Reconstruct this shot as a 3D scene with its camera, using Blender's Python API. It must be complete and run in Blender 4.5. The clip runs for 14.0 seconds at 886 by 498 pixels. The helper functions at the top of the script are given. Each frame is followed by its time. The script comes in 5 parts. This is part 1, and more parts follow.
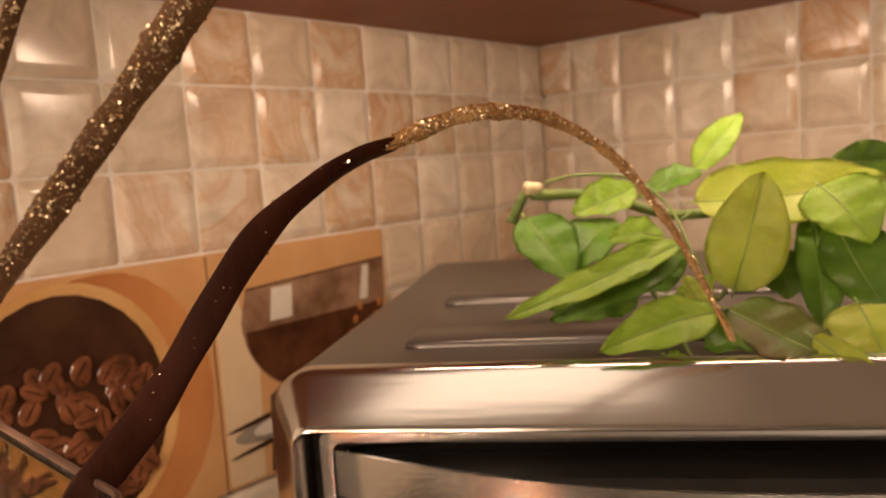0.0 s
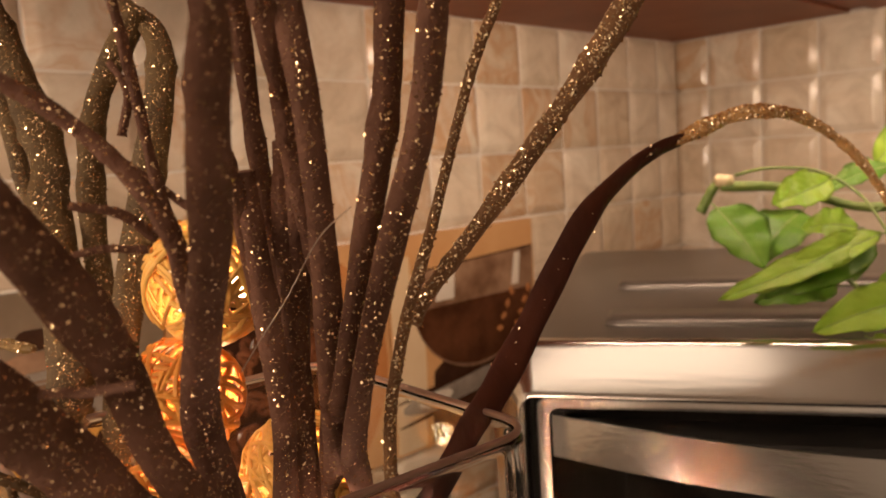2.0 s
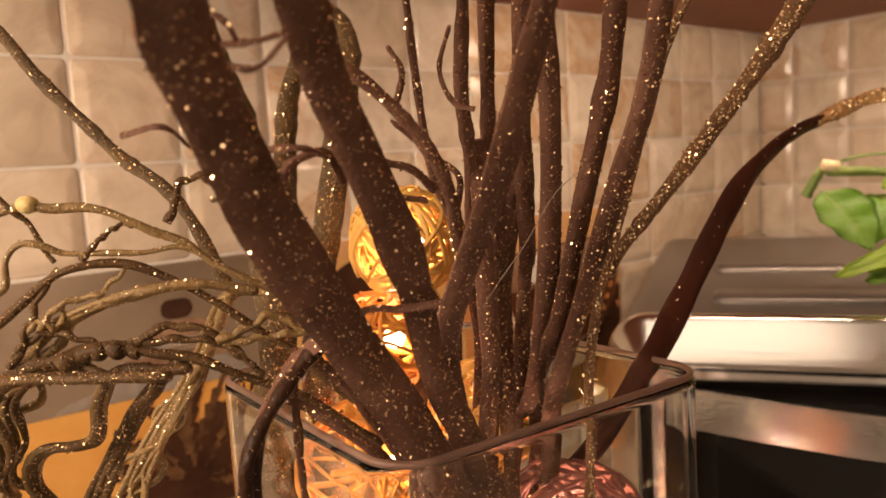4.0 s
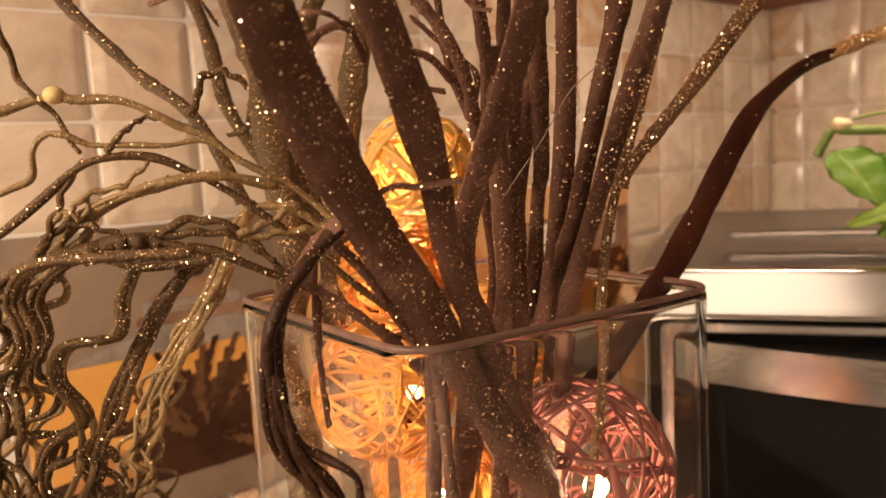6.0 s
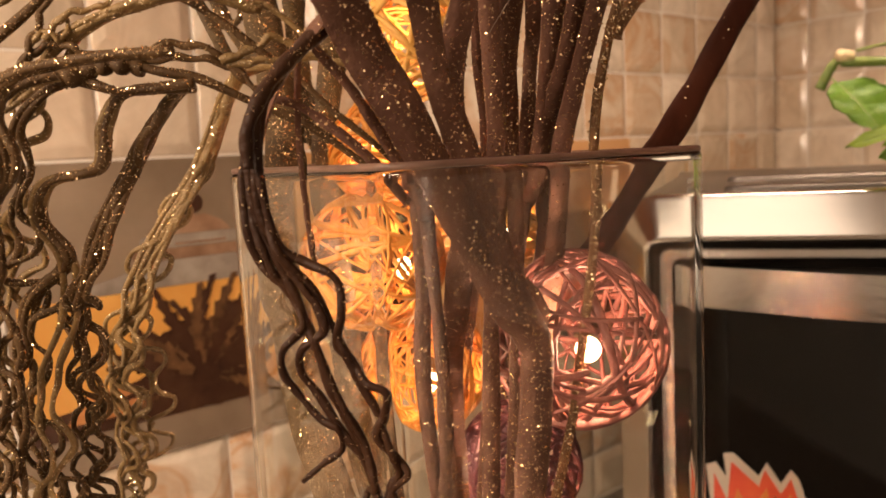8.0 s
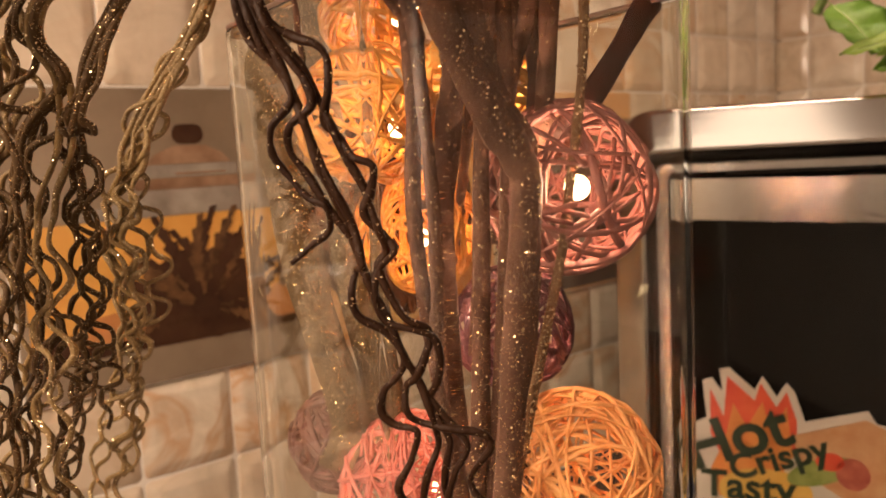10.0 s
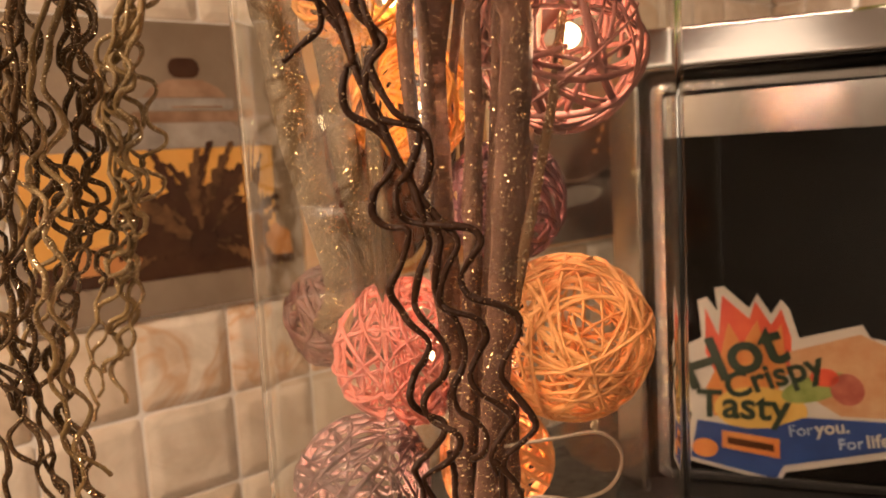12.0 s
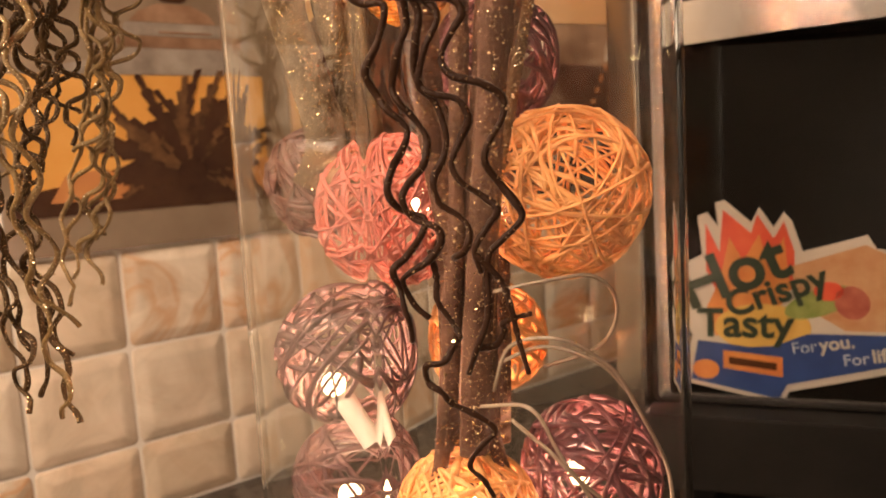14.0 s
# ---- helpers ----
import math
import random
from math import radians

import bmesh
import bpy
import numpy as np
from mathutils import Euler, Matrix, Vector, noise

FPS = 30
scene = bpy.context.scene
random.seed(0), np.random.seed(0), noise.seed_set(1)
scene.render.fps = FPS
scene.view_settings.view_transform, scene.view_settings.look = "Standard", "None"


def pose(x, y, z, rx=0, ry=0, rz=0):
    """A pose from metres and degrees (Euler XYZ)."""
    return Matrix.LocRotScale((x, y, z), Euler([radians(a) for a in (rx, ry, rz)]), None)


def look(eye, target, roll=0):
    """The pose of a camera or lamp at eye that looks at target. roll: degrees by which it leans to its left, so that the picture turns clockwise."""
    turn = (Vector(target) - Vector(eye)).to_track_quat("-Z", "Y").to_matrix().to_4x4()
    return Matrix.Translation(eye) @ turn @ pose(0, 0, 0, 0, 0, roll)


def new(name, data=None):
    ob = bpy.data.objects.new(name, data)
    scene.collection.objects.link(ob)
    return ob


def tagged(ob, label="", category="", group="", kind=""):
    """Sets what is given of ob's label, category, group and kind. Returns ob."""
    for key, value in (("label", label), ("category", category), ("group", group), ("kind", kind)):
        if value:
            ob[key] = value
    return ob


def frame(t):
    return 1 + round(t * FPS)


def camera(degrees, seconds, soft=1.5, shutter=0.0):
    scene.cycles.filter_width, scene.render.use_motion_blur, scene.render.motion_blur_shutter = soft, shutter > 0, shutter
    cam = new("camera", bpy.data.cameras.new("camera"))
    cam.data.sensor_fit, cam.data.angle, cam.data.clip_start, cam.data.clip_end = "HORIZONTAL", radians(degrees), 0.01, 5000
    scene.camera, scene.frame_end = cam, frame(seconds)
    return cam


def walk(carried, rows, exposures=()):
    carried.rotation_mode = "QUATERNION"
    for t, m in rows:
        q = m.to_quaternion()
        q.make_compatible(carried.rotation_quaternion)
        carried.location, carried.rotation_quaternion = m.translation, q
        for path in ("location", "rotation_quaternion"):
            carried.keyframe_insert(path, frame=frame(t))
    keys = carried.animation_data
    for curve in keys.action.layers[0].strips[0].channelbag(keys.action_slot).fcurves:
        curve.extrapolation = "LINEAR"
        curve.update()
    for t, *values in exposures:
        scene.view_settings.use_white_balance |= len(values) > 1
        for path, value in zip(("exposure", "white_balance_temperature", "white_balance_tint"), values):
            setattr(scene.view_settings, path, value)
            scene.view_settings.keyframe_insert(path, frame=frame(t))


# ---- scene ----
cam = camera(59.2, 14.0, soft=1.7)
cam.data.dof.use_dof, cam.data.dof.focus_distance, cam.data.dof.aperture_fstop = True, 0.20, 22.0
METRES, EYE, TILT, LEAN, TURN = 0.33, 0.40, -6.2, 4.0, 0.0
ROWS = [
    (0.0, 0.0, 0.0, 0.0, 0.0, 0.0, -0.0),
    (0.5, -0.06, -0.033, -0.002, 1.27, -0.12, -0.18),
    (1.0, -0.107, -0.064, -0.0109, 2.66, -0.28, -0.34),
    (1.5, -0.1542, -0.0884, -0.0158, 4.2, -0.42, -0.61),
    (2.0, -0.2017, -0.1271, -0.0145, 5.85, -0.63, -1.05),
    (2.5, -0.2394, -0.1585, -0.0226, 7.24, -0.75, -1.2),
    (3.0, -0.2757, -0.1915, -0.0313, 8.53, -0.91, -1.45),
    (5.5, -0.3117, -0.2401, -0.0869, 10.0, -1.44, -1.84),
    (6.0, -0.3081, -0.2417, -0.1145, 10.18, -1.52, -1.95),
    (6.5, -0.3008, -0.2432, -0.1405, 10.28, -1.53, -1.99),
    (7.0, -0.2986, -0.2448, -0.1629, 10.4, -1.55, -2.02),
    (7.5, -0.2986, -0.2398, -0.1911, 10.47, -1.6, -2.03),
    (8.0, -0.2926, -0.2304, -0.2345, 10.56, -1.65, -2.12),
    (10.5, -0.2709, -0.2447, -0.4071, 10.9, -1.66, -2.0),
    (11.0, -0.2711, -0.2466, -0.4426, 10.89, -1.68, -2.0),
    (11.5, -0.2645, -0.2452, -0.4702, 10.88, -1.7, -1.94),
    (12.0, -0.2617, -0.2463, -0.5052, 10.81, -1.68, -1.84),
    (12.5, -0.2571, -0.2437, -0.5388, 10.85, -1.69, -1.83),
    (13.0, -0.2522, -0.233, -0.5754, 10.86, -1.71, -1.77),
    (13.5, -0.2509, -0.2258, -0.6115, 10.87, -1.71, -1.69),
    (14.0, -0.2497, -0.2119, -0.644, 10.91, -1.75, -1.66),
]
walk(cam, [(t, pose(0, 0, EYE, TILT, LEAN, TURN) @ pose(METRES * x, METRES * y, METRES * z, 90 + pitch, roll, yaw)) for t, x, y, z, yaw, pitch, roll in ROWS],
     exposures=[(0.0, -0.20), (1.2, -0.28), (1.8, -0.28), (2.6, -0.08), (3.2, -0.04), (5.5, 0.0), (8.2, 0.0), (10.5, -0.16), (12.5, -0.10), (14.0, 0.0)])

# plan: the two tiled walls meet in CORNER; ALONG runs along the first wall towards it, OUT away from that wall
CORNER = Vector((0.126, 0.966, 0.0))
TURNED = radians(50)
ALONG = Vector((math.cos(TURNED), math.sin(TURNED), 0))
OUT = Vector((math.sin(TURNED), -math.cos(TURNED), 0))
UP = Vector((0, 0, 1))
TILE = 0.064
SHELF = 0.533
GROUND = -0.022


def on_wall(s, z, d=0.0):
    """A place on the first wall: s metres from the corner (negative), z up, d out of it."""
    return CORNER + ALONG * s + OUT * d + UP * z


def off_second(s, z, d=0.0):
    """A place on the second wall: s metres from the corner, z up, d out of it."""
    return CORNER + OUT * s - ALONG * d + UP * z


# ---- light ----
world = bpy.data.worlds.new("world")
world.use_nodes = True
scene.world = world
world.node_tree.nodes["Background"].inputs[0].default_value = (1.0, 0.72, 0.48, 1)
world.node_tree.nodes["Background"].inputs[1].default_value = 0.05


def area(name, at, towards, sx, sy, watts, colour):
    lamp = bpy.data.lights.new(name, "AREA")
    lamp.shape, lamp.size, lamp.size_y, lamp.energy, lamp.color = "RECTANGLE", sx, sy, watts, colour
    ob = new(name, lamp)
    ob.matrix_world = look(at, towards)
    return ob


WARM = (1.0, 0.715, 0.50)
area("under_cabinet_lamp", on_wall(-0.43, 0.522, 0.37), on_wall(-0.16, 0.2, 0.20), 0.4, 0.025, 1.35, WARM)
# added fill of no known source, brightens the lower tiles on the left
area("lower_tile_fill", on_wall(-1.20, 0.46, 0.30), on_wall(-0.86, 0.02, 0.0), 0.12, 0.12, 2.4, (1.0, 0.77, 0.57))
area("ceiling_lamp", (-0.31, 0.10, 1.585), (-0.31, 0.10, 0.0), 0.75, 0.7, 3.3, (1.0, 0.775, 0.585))
area("room_lamp", (-0.62, -0.85, 0.85), (0.05, 0.7, 0.35), 0.5, 0.3, 7.0, WARM)
# added, unseen: lights the plaster behind the camera so the steel mirrors it
area("steel_reflection_fill", (0.90, -1.55, 0.55), (1.25, -2.1, -0.15), 0.3, 0.2, 12.0, (1.0, 0.80, 0.64))


# ---- materials ----
def material(name, colour=(0.5, 0.5, 0.5), rough=0.5, metal=0.0, **more):
    m = bpy.data.materials.new(name)
    m.use_nodes = True
    b = m.node_tree.nodes["Principled BSDF"]
    b.inputs["Base Color"].default_value = (*colour, 1)
    b.inputs["Roughness"].default_value = rough
    b.inputs["Metallic"].default_value = metal
    for key, value in more.items():
        b.inputs[key.replace("_", " ")].default_value = value
    return m


def node(m, kind, **values):
    n = m.node_tree.nodes.new(kind)
    for key, value in values.items():
        if key in n.inputs:
            n.inputs[key].default_value = value
    return n


def wire_up(m, a, out, b, into):
    m.node_tree.links.new(a.outputs[out], b.inputs[into])


def coords(m):
    return node(m, "ShaderNodeTexCoord")


def ramp(m, stops):
    r = node(m, "ShaderNodeValToRGB")
    e = r.color_ramp.elements
    while len(e) < len(stops):
        e.new(0.5)
    for k, (p, c) in enumerate(stops):
        e[k].position, e[k].color = p, (*c, 1)
    return r


def mottled(name, c1, c2, scale, rough=0.5, metal=0.0, bump=0.0, bump_scale=None, detail=6.0, squeeze=(1, 1, 1), **more):
    """A material of two colours in soft patches, with fine relief."""
    m = material(name, c1, rough, metal, **more)
    b = m.node_tree.nodes["Principled BSDF"]
    tc, mp = coords(m), node(m, "ShaderNodeMapping")
    mp.inputs["Scale"].default_value = squeeze
    wire_up(m, tc, "Object", mp, "Vector")
    n = node(m, "ShaderNodeTexNoise", Scale=scale, Detail=detail, Roughness=0.6)
    wire_up(m, mp, "Vector", n, "Vector")
    r = ramp(m, [(0.32, c1), (0.68, c2)])
    wire_up(m, n, "Fac", r, "Fac")
    wire_up(m, r, "Color", b, "Base Color")
    if bump:
        n2 = node(m, "ShaderNodeTexNoise", Scale=bump_scale or scale * 8, Detail=3.0)
        wire_up(m, mp, "Vector", n2, "Vector")
        bp = node(m, "ShaderNodeBump", Strength=bump, Distance=0.001)
        wire_up(m, n2, "Fac", bp, "Height")
        wire_up(m, bp, "Normal", b, "Normal")
    return m


def glitter(name, c1, c2, flake, share, rough=0.75, scale=1150.0):
    """Dull bark or ribbon strewn with small metal flakes that lie at odd angles."""
    m = mottled(name, c1, c2, 60.0, rough, bump=0.5, bump_scale=700.0)
    b = m.node_tree.nodes["Principled BSDF"]
    tc = coords(m)
    v = node(m, "ShaderNodeTexVoronoi", Scale=scale)
    wire_up(m, tc, "Object", v, "Vector")
    sep = node(m, "ShaderNodeSeparateColor")
    wire_up(m, v, "Color", sep, "Color")
    over = node(m, "ShaderNodeMath")
    over.operation = "GREATER_THAN"
    over.inputs[1].default_value = 1.0 - share
    wire_up(m, sep, "Red", over, 0)
    size = node(m, "ShaderNodeMath")
    size.operation = "MULTIPLY_ADD"
    size.inputs[1].default_value, size.inputs[2].default_value = 0.32, 0.20
    wire_up(m, sep, "Green", size, 0)
    near = node(m, "ShaderNodeMath")
    near.operation = "LESS_THAN"
    wire_up(m, v, "Distance", near, 0)
    wire_up(m, size, 0, near, 1)
    both = node(m, "ShaderNodeMath")
    both.operation = "MULTIPLY"
    wire_up(m, over, 0, both, 0)
    wire_up(m, near, 0, both, 1)
    tilt = node(m, "ShaderNodeVectorMath")
    tilt.operation = "SUBTRACT"
    tilt.inputs[1].default_value = (0.5, 0.5, 0.5)
    wire_up(m, v, "Color", tilt, 0)
    geo = node(m, "ShaderNodeNewGeometry")
    add = node(m, "ShaderNodeVectorMath")
    add.operation = "MULTIPLY_ADD"
    add.inputs[1].default_value = (1.7, 1.7, 1.7)
    wire_up(m, tilt, 0, add, 0)
    wire_up(m, geo, "Normal", add, 2)
    unit = node(m, "ShaderNodeVectorMath")
    unit.operation = "NORMALIZE"
    wire_up(m, add, 0, unit, 0)
    g = node(m, "ShaderNodeBsdfAnisotropic", Color=(*flake, 1), Roughness=0.5)
    wire_up(m, unit, 0, g, "Normal")
    dull = node(m, "ShaderNodeMath")
    dull.operation = "MULTIPLY_ADD"
    dull.inputs[1].default_value, dull.inputs[2].default_value = -0.28, 0.42
    wire_up(m, sep, "Green", dull, 0)
    wire_up(m, dull, 0, g, "Roughness")
    shine = node(m, "ShaderNodeMix")
    shine.data_type = "RGBA"
    shine.inputs[6].default_value, shine.inputs[7].default_value = (*[c * k for c, k in zip(flake, (0.75, 0.62, 0.45))], 1), (*flake, 1)
    wire_up(m, sep, "Blue", shine, 0)
    wire_up(m, shine, 2, g, "Color")
    mix = node(m, "ShaderNodeMixShader")
    wire_up(m, both, 0, mix, "Fac")
    wire_up(m, b, "BSDF", mix, 1)
    plain = node(m, "ShaderNodeBsdfDiffuse")
    wire_up(m, shine, 2, plain, "Color")
    wire_up(m, unit, 0, plain, "Normal")
    tinsel = node(m, "ShaderNodeMixShader", Fac=0.3)
    m.node_tree.links.new(g.outputs[0], tinsel.inputs[1])
    m.node_tree.links.new(plain.outputs[0], tinsel.inputs[2])
    m.node_tree.links.new(tinsel.outputs[0], mix.inputs[2])
    wire_up(m, mix, 0, m.node_tree.nodes["Material Output"], "Surface")
    return m


def onyx(name):
    """Glazed tile in the look of onyx: clouded cream, here and there with ochre veins, each tile its own."""
    m = material(name, (0.7, 0.6, 0.5), 0.16)
    b = m.node_tree.nodes["Principled BSDF"]
    tc, info = coords(m), node(m, "ShaderNodeObjectInfo")
    shift = node(m, "ShaderNodeVectorMath")
    shift.operation = "MULTIPLY_ADD"
    shift.inputs[1].default_value = (3.0, 5.0, 7.0)
    wire_up(m, info, "Random", shift, 0)
    wire_up(m, tc, "Object", shift, 2)
    n = node(m, "ShaderNodeTexNoise", Scale=22.0, Detail=7.0, Roughness=0.62, Distortion=1.2)
    wire_up(m, shift, 0, n, "Vector")
    cream = ramp(m, [(0.3, (0.52, 0.46, 0.39)), (0.5, (0.68, 0.62, 0.54)), (0.72, (0.80, 0.75, 0.68))])
    wire_up(m, n, "Fac", cream, "Fac")
    vein = node(m, "ShaderNodeTexNoise", Scale=12.0, Detail=4.0, Distortion=1.3)
    wire_up(m, shift, 0, vein, "Vector")
    ochre = ramp(m, [(0.42, (0, 0, 0)), (0.49, (1, 1, 1)), (0.52, (0.35, 0.35, 0.35)), (0.57, (0.75, 0.75, 0.75)), (0.66, (0, 0, 0))])
    wire_up(m, vein, "Fac", ochre, "Fac")
    pick = ramp(m, [(0.0, (0.10, 0.10, 0.10)), (0.66, (0.14, 0.14, 0.14)), (0.74, (0.45, 0.45, 0.45)), (1.0, (0.8, 0.8, 0.8))])
    wire_up(m, info, "Random", pick, "Fac")
    fac = node(m, "ShaderNodeMath")
    fac.operation = "MULTIPLY"
    wire_up(m, ochre, "Color", fac, 0)
    wire_up(m, pick, "Color", fac, 1)
    mix = node(m, "ShaderNodeMix")
    mix.data_type = "RGBA"
    wire_up(m, fac, 0, mix, 0)
    wire_up(m, cream, "Color", mix, 6)
    mix.inputs[7].default_value = (0.52, 0.28, 0.12, 1)
    wn = node(m, "ShaderNodeTexWhiteNoise")
    wn.noise_dimensions = "1D"
    wire_up(m, info, "Random", wn, "W")
    tone = ramp(m, [(0.0, (0.84, 0.74, 0.62)), (0.35, (0.94, 0.86, 0.76)), (0.6, (1.0, 0.96, 0.90)), (0.8, (1.0, 0.89, 0.77)), (1.0, (0.90, 0.84, 0.76))])
    wire_up(m, wn, "Value", tone, "Fac")
    tint = node(m, "ShaderNodeMix")
    tint.data_type, tint.blend_type = "RGBA", "MULTIPLY"
    tint.inputs[0].default_value = 1.0
    wire_up(m, mix, 2, tint, 6)
    wire_up(m, tone, "Color", tint, 7)
    wire_up(m, tint, 2, b, "Base Color")
    return m


M_TILE = onyx("onyx_glaze")
M_GROUT = mottled("grout", (0.66, 0.60, 0.53), (0.74, 0.68, 0.61), 40, 0.7)
M_COUNTER = mottled("counter_stone", (0.05, 0.042, 0.036), (0.10, 0.085, 0.07), 90, 0.25, bump=0.1)
M_CABINET = mottled("cabinet_laminate", (0.22, 0.066, 0.028), (0.30, 0.100, 0.046), 14, 0.5, squeeze=(1, 1, 6), bump=0.15, Specular_IOR_Level=0.3)
M_PLASTER = mottled("plaster", (0.70, 0.66, 0.60), (0.76, 0.72, 0.66), 6, 0.85)
M_STEEL = mottled("brushed_steel", (0.64, 0.63, 0.62), (0.74, 0.73, 0.72), 6, 0.2, 1.0, bump=0.12, bump_scale=500, squeeze=(0.03, 1, 1))
M_POLISHED = mottled("polished_steel", (0.58, 0.55, 0.52), (0.68, 0.65, 0.62), 6, 0.17, 1.0, bump=0.05, bump_scale=300, squeeze=(0.05, 1, 1))
M_TOP = mottled("grey_sheet_metal", (0.13, 0.115, 0.105), (0.18, 0.16, 0.145), 5, 0.3, 0.7, bump=0.04, bump_scale=300)
M_BLACK = mottled("black_plastic", (0.010, 0.009, 0.008), (0.018, 0.016, 0.014), 30, 0.5, Specular_IOR_Level=0.2)
M_DOOR = material("door_glass", (0.006, 0.005, 0.004), 0.06, Specular_IOR_Level=0.35)
M_STEM = glitter("brown_glitter_bark", (0.090, 0.041, 0.026), (0.190, 0.094, 0.062), (1.0, 0.72, 0.42), 0.12, scale=2100.0)
M_SPARK = glitter("coarse_gold_glitter_bark", (0.14, 0.066, 0.027), (0.25, 0.125, 0.05), (1.0, 0.90, 0.66), 0.16, scale=2100.0)
M_TWIG = glitter("dark_glitter_twig", (0.046, 0.023, 0.008), (0.10, 0.054, 0.019), (1.0, 0.88, 0.60), 0.14, 0.6, 2300.0)
M_GOLD = glitter("gold_glitter_bark", (0.056, 0.031, 0.010), (0.115, 0.066, 0.021), (1.0, 0.88, 0.58), 0.14, scale=2100.0)
M_GOLDTWIG = glitter("gold_glitter_twig", (0.12, 0.068, 0.020), (0.25, 0.150, 0.048), (1.0, 0.90, 0.62), 0.16, 0.6, 2300.0)
M_CURL = glitter("bare_dark_twig", (0.024, 0.009, 0.004), (0.050, 0.020, 0.008), (1.0, 0.84, 0.55), 0.05, 0.5, 2300.0)
M_ARCH = glitter("gold_arch_glitter", (0.42, 0.22, 0.08), (0.60, 0.36, 0.14), (1.0, 0.90, 0.66), 0.2, scale=2100.0)
M_RIBBON = mottled("bare_brown_ribbon", (0.034, 0.008, 0.004), (0.072, 0.019, 0.009), 70, 0.5, bump=0.3, bump_scale=420, squeeze=(1, 1, 0.35), Specular_IOR_Level=0.18)
for dull_bark in (M_CURL, M_STEM, M_TWIG):
    dull_bark.node_tree.nodes["Principled BSDF"].inputs["Specular IOR Level"].default_value = 0.2
M_FLAKE = material("gold_glitter_flake", (1.0, 0.72, 0.42), 0.25, 1.0)
M_PALEFLAKE = material("pale_glitter_flake", (1.0, 0.80, 0.52), 0.27, 1.0)
M_BUD = mottled("pale_bud", (0.52, 0.36, 0.12), (0.66, 0.50, 0.22), 300, 0.6, bump=0.3)
M_WIRE = material("clear_wire", (0.40, 0.30, 0.22), 0.25, Transmission_Weight=0.3)
M_SOCKET = material("cream_socket", (0.75, 0.68, 0.58), 0.4)
M_GLASS = material("vase_glass", (0.97, 0.98, 0.96), 0.0, Transmission_Weight=1.0, IOR=1.42)
M_RIMGLASS = mottled("ground_glass", (0.20, 0.115, 0.085), (0.30, 0.185, 0.14), 50, 0.36, bump=0.15, Transmission_Weight=0.35)
M_BULB = material("lit_bulb", (1, 0.8, 0.5), 0.3, Emission_Color=(1.0, 0.68, 0.36, 1), Emission_Strength=45.0)


# ---- mesh helpers ----
def mesh_of(bm, name, smooth=True):
    me = bpy.data.meshes.new(name)
    bm.to_mesh(me)
    bm.free()
    if smooth:
        me.polygons.foreach_set("use_smooth", [True] * len(me.polygons))
    return me


def part(name, bm, mat, parent=None, label="", smooth=True):
    ob = new(name, mesh_of(bm, name, smooth))
    ob.data.materials.append(mat)
    if parent:
        ob.parent = parent
    if label:
        ob["label"] = label
    return ob


def sharp(ob, degrees=40):
    ob.data.set_sharp_from_angle(angle=radians(degrees))
    return ob


def thing(name, label, category, group="", kind=""):
    return tagged(new(name), label, category, group, kind)


def box(bm, a, b, bevel=0.0, seg=2, m=None):
    """A block from corner a to corner b, its edges rounded, put in place by m."""
    got = bmesh.ops.create_cube(bm, size=1.0)["verts"]
    for v in got:
        v.co = Vector([a[k] + (v.co[k] + 0.5) * (b[k] - a[k]) for k in range(3)])
    if bevel:
        edges = list({e for v in got for e in v.link_edges})
        made = bmesh.ops.bevel(bm, geom=edges, offset=bevel, segments=seg, affect="EDGES", profile=0.5, clamp_overlap=True)
        got = list({v for f in made["faces"] for v in f.verts} | {v for v in got if v.is_valid})
    if m is not None:
        for v in got:
            v.co = m @ v.co
    return got


def glide(points, n):
    """n + 1 places along a smooth curve through the points."""
    p = [Vector(q) for q in points]
    p = [p[0] * 2 - p[1], *p, p[-1] * 2 - p[-2]]
    lens = [max((p[k + 1] - p[k]).length, 1e-5) for k in range(1, len(p) - 2)]
    total, out = sum(lens), []
    for j in range(n + 1):
        d, k = total * j / n, 0
        while k < len(lens) - 1 and d > lens[k]:
            d -= lens[k]
            k += 1
        u = min(d / lens[k], 1.0)
        a, b, c, e = p[k], p[k + 1], p[k + 2], p[k + 3]
        out.append(0.5 * (2 * b + (c - a) * u + (2 * a - 5 * b + 4 * c - e) * u * u + (3 * b - a - 3 * c + e) * u ** 3))
    return out


def tube(bm, path, radius, sides=8, flat=1.0, closed=False):
    """A tube along a path; radius is a function of the share of the way."""
    rings, n = [], len(path)
    side = None
    for k, p in enumerate(path):
        a, b = path[k - 1 if k or closed else 0], path[(k + 1) % n if closed else min(k + 1, n - 1)]
        d = (b - a).normalized() if (b - a).length > 1e-9 else Vector((0, 0, 1))
        if side is None:
            side = d.orthogonal().normalized()
        side = (side - d * side.dot(d)).normalized()
        up = d.cross(side)
        r = radius(k / max(n - 1, 1))
        rings.append([bm.verts.new(p + (side * math.cos(t) + up * math.sin(t) * flat) * r) for t in (2 * math.pi * j / sides for j in range(sides))])
    for k in range(n if closed else n - 1):
        q = rings[(k + 1) % n]
        for j in range(sides):
            bm.faces.new((rings[k][j], rings[k][(j + 1) % sides], q[(j + 1) % sides], q[j]))
    if not closed:
        bm.faces.new(rings[0][::-1])
        bm.faces.new(rings[-1])
    return rings


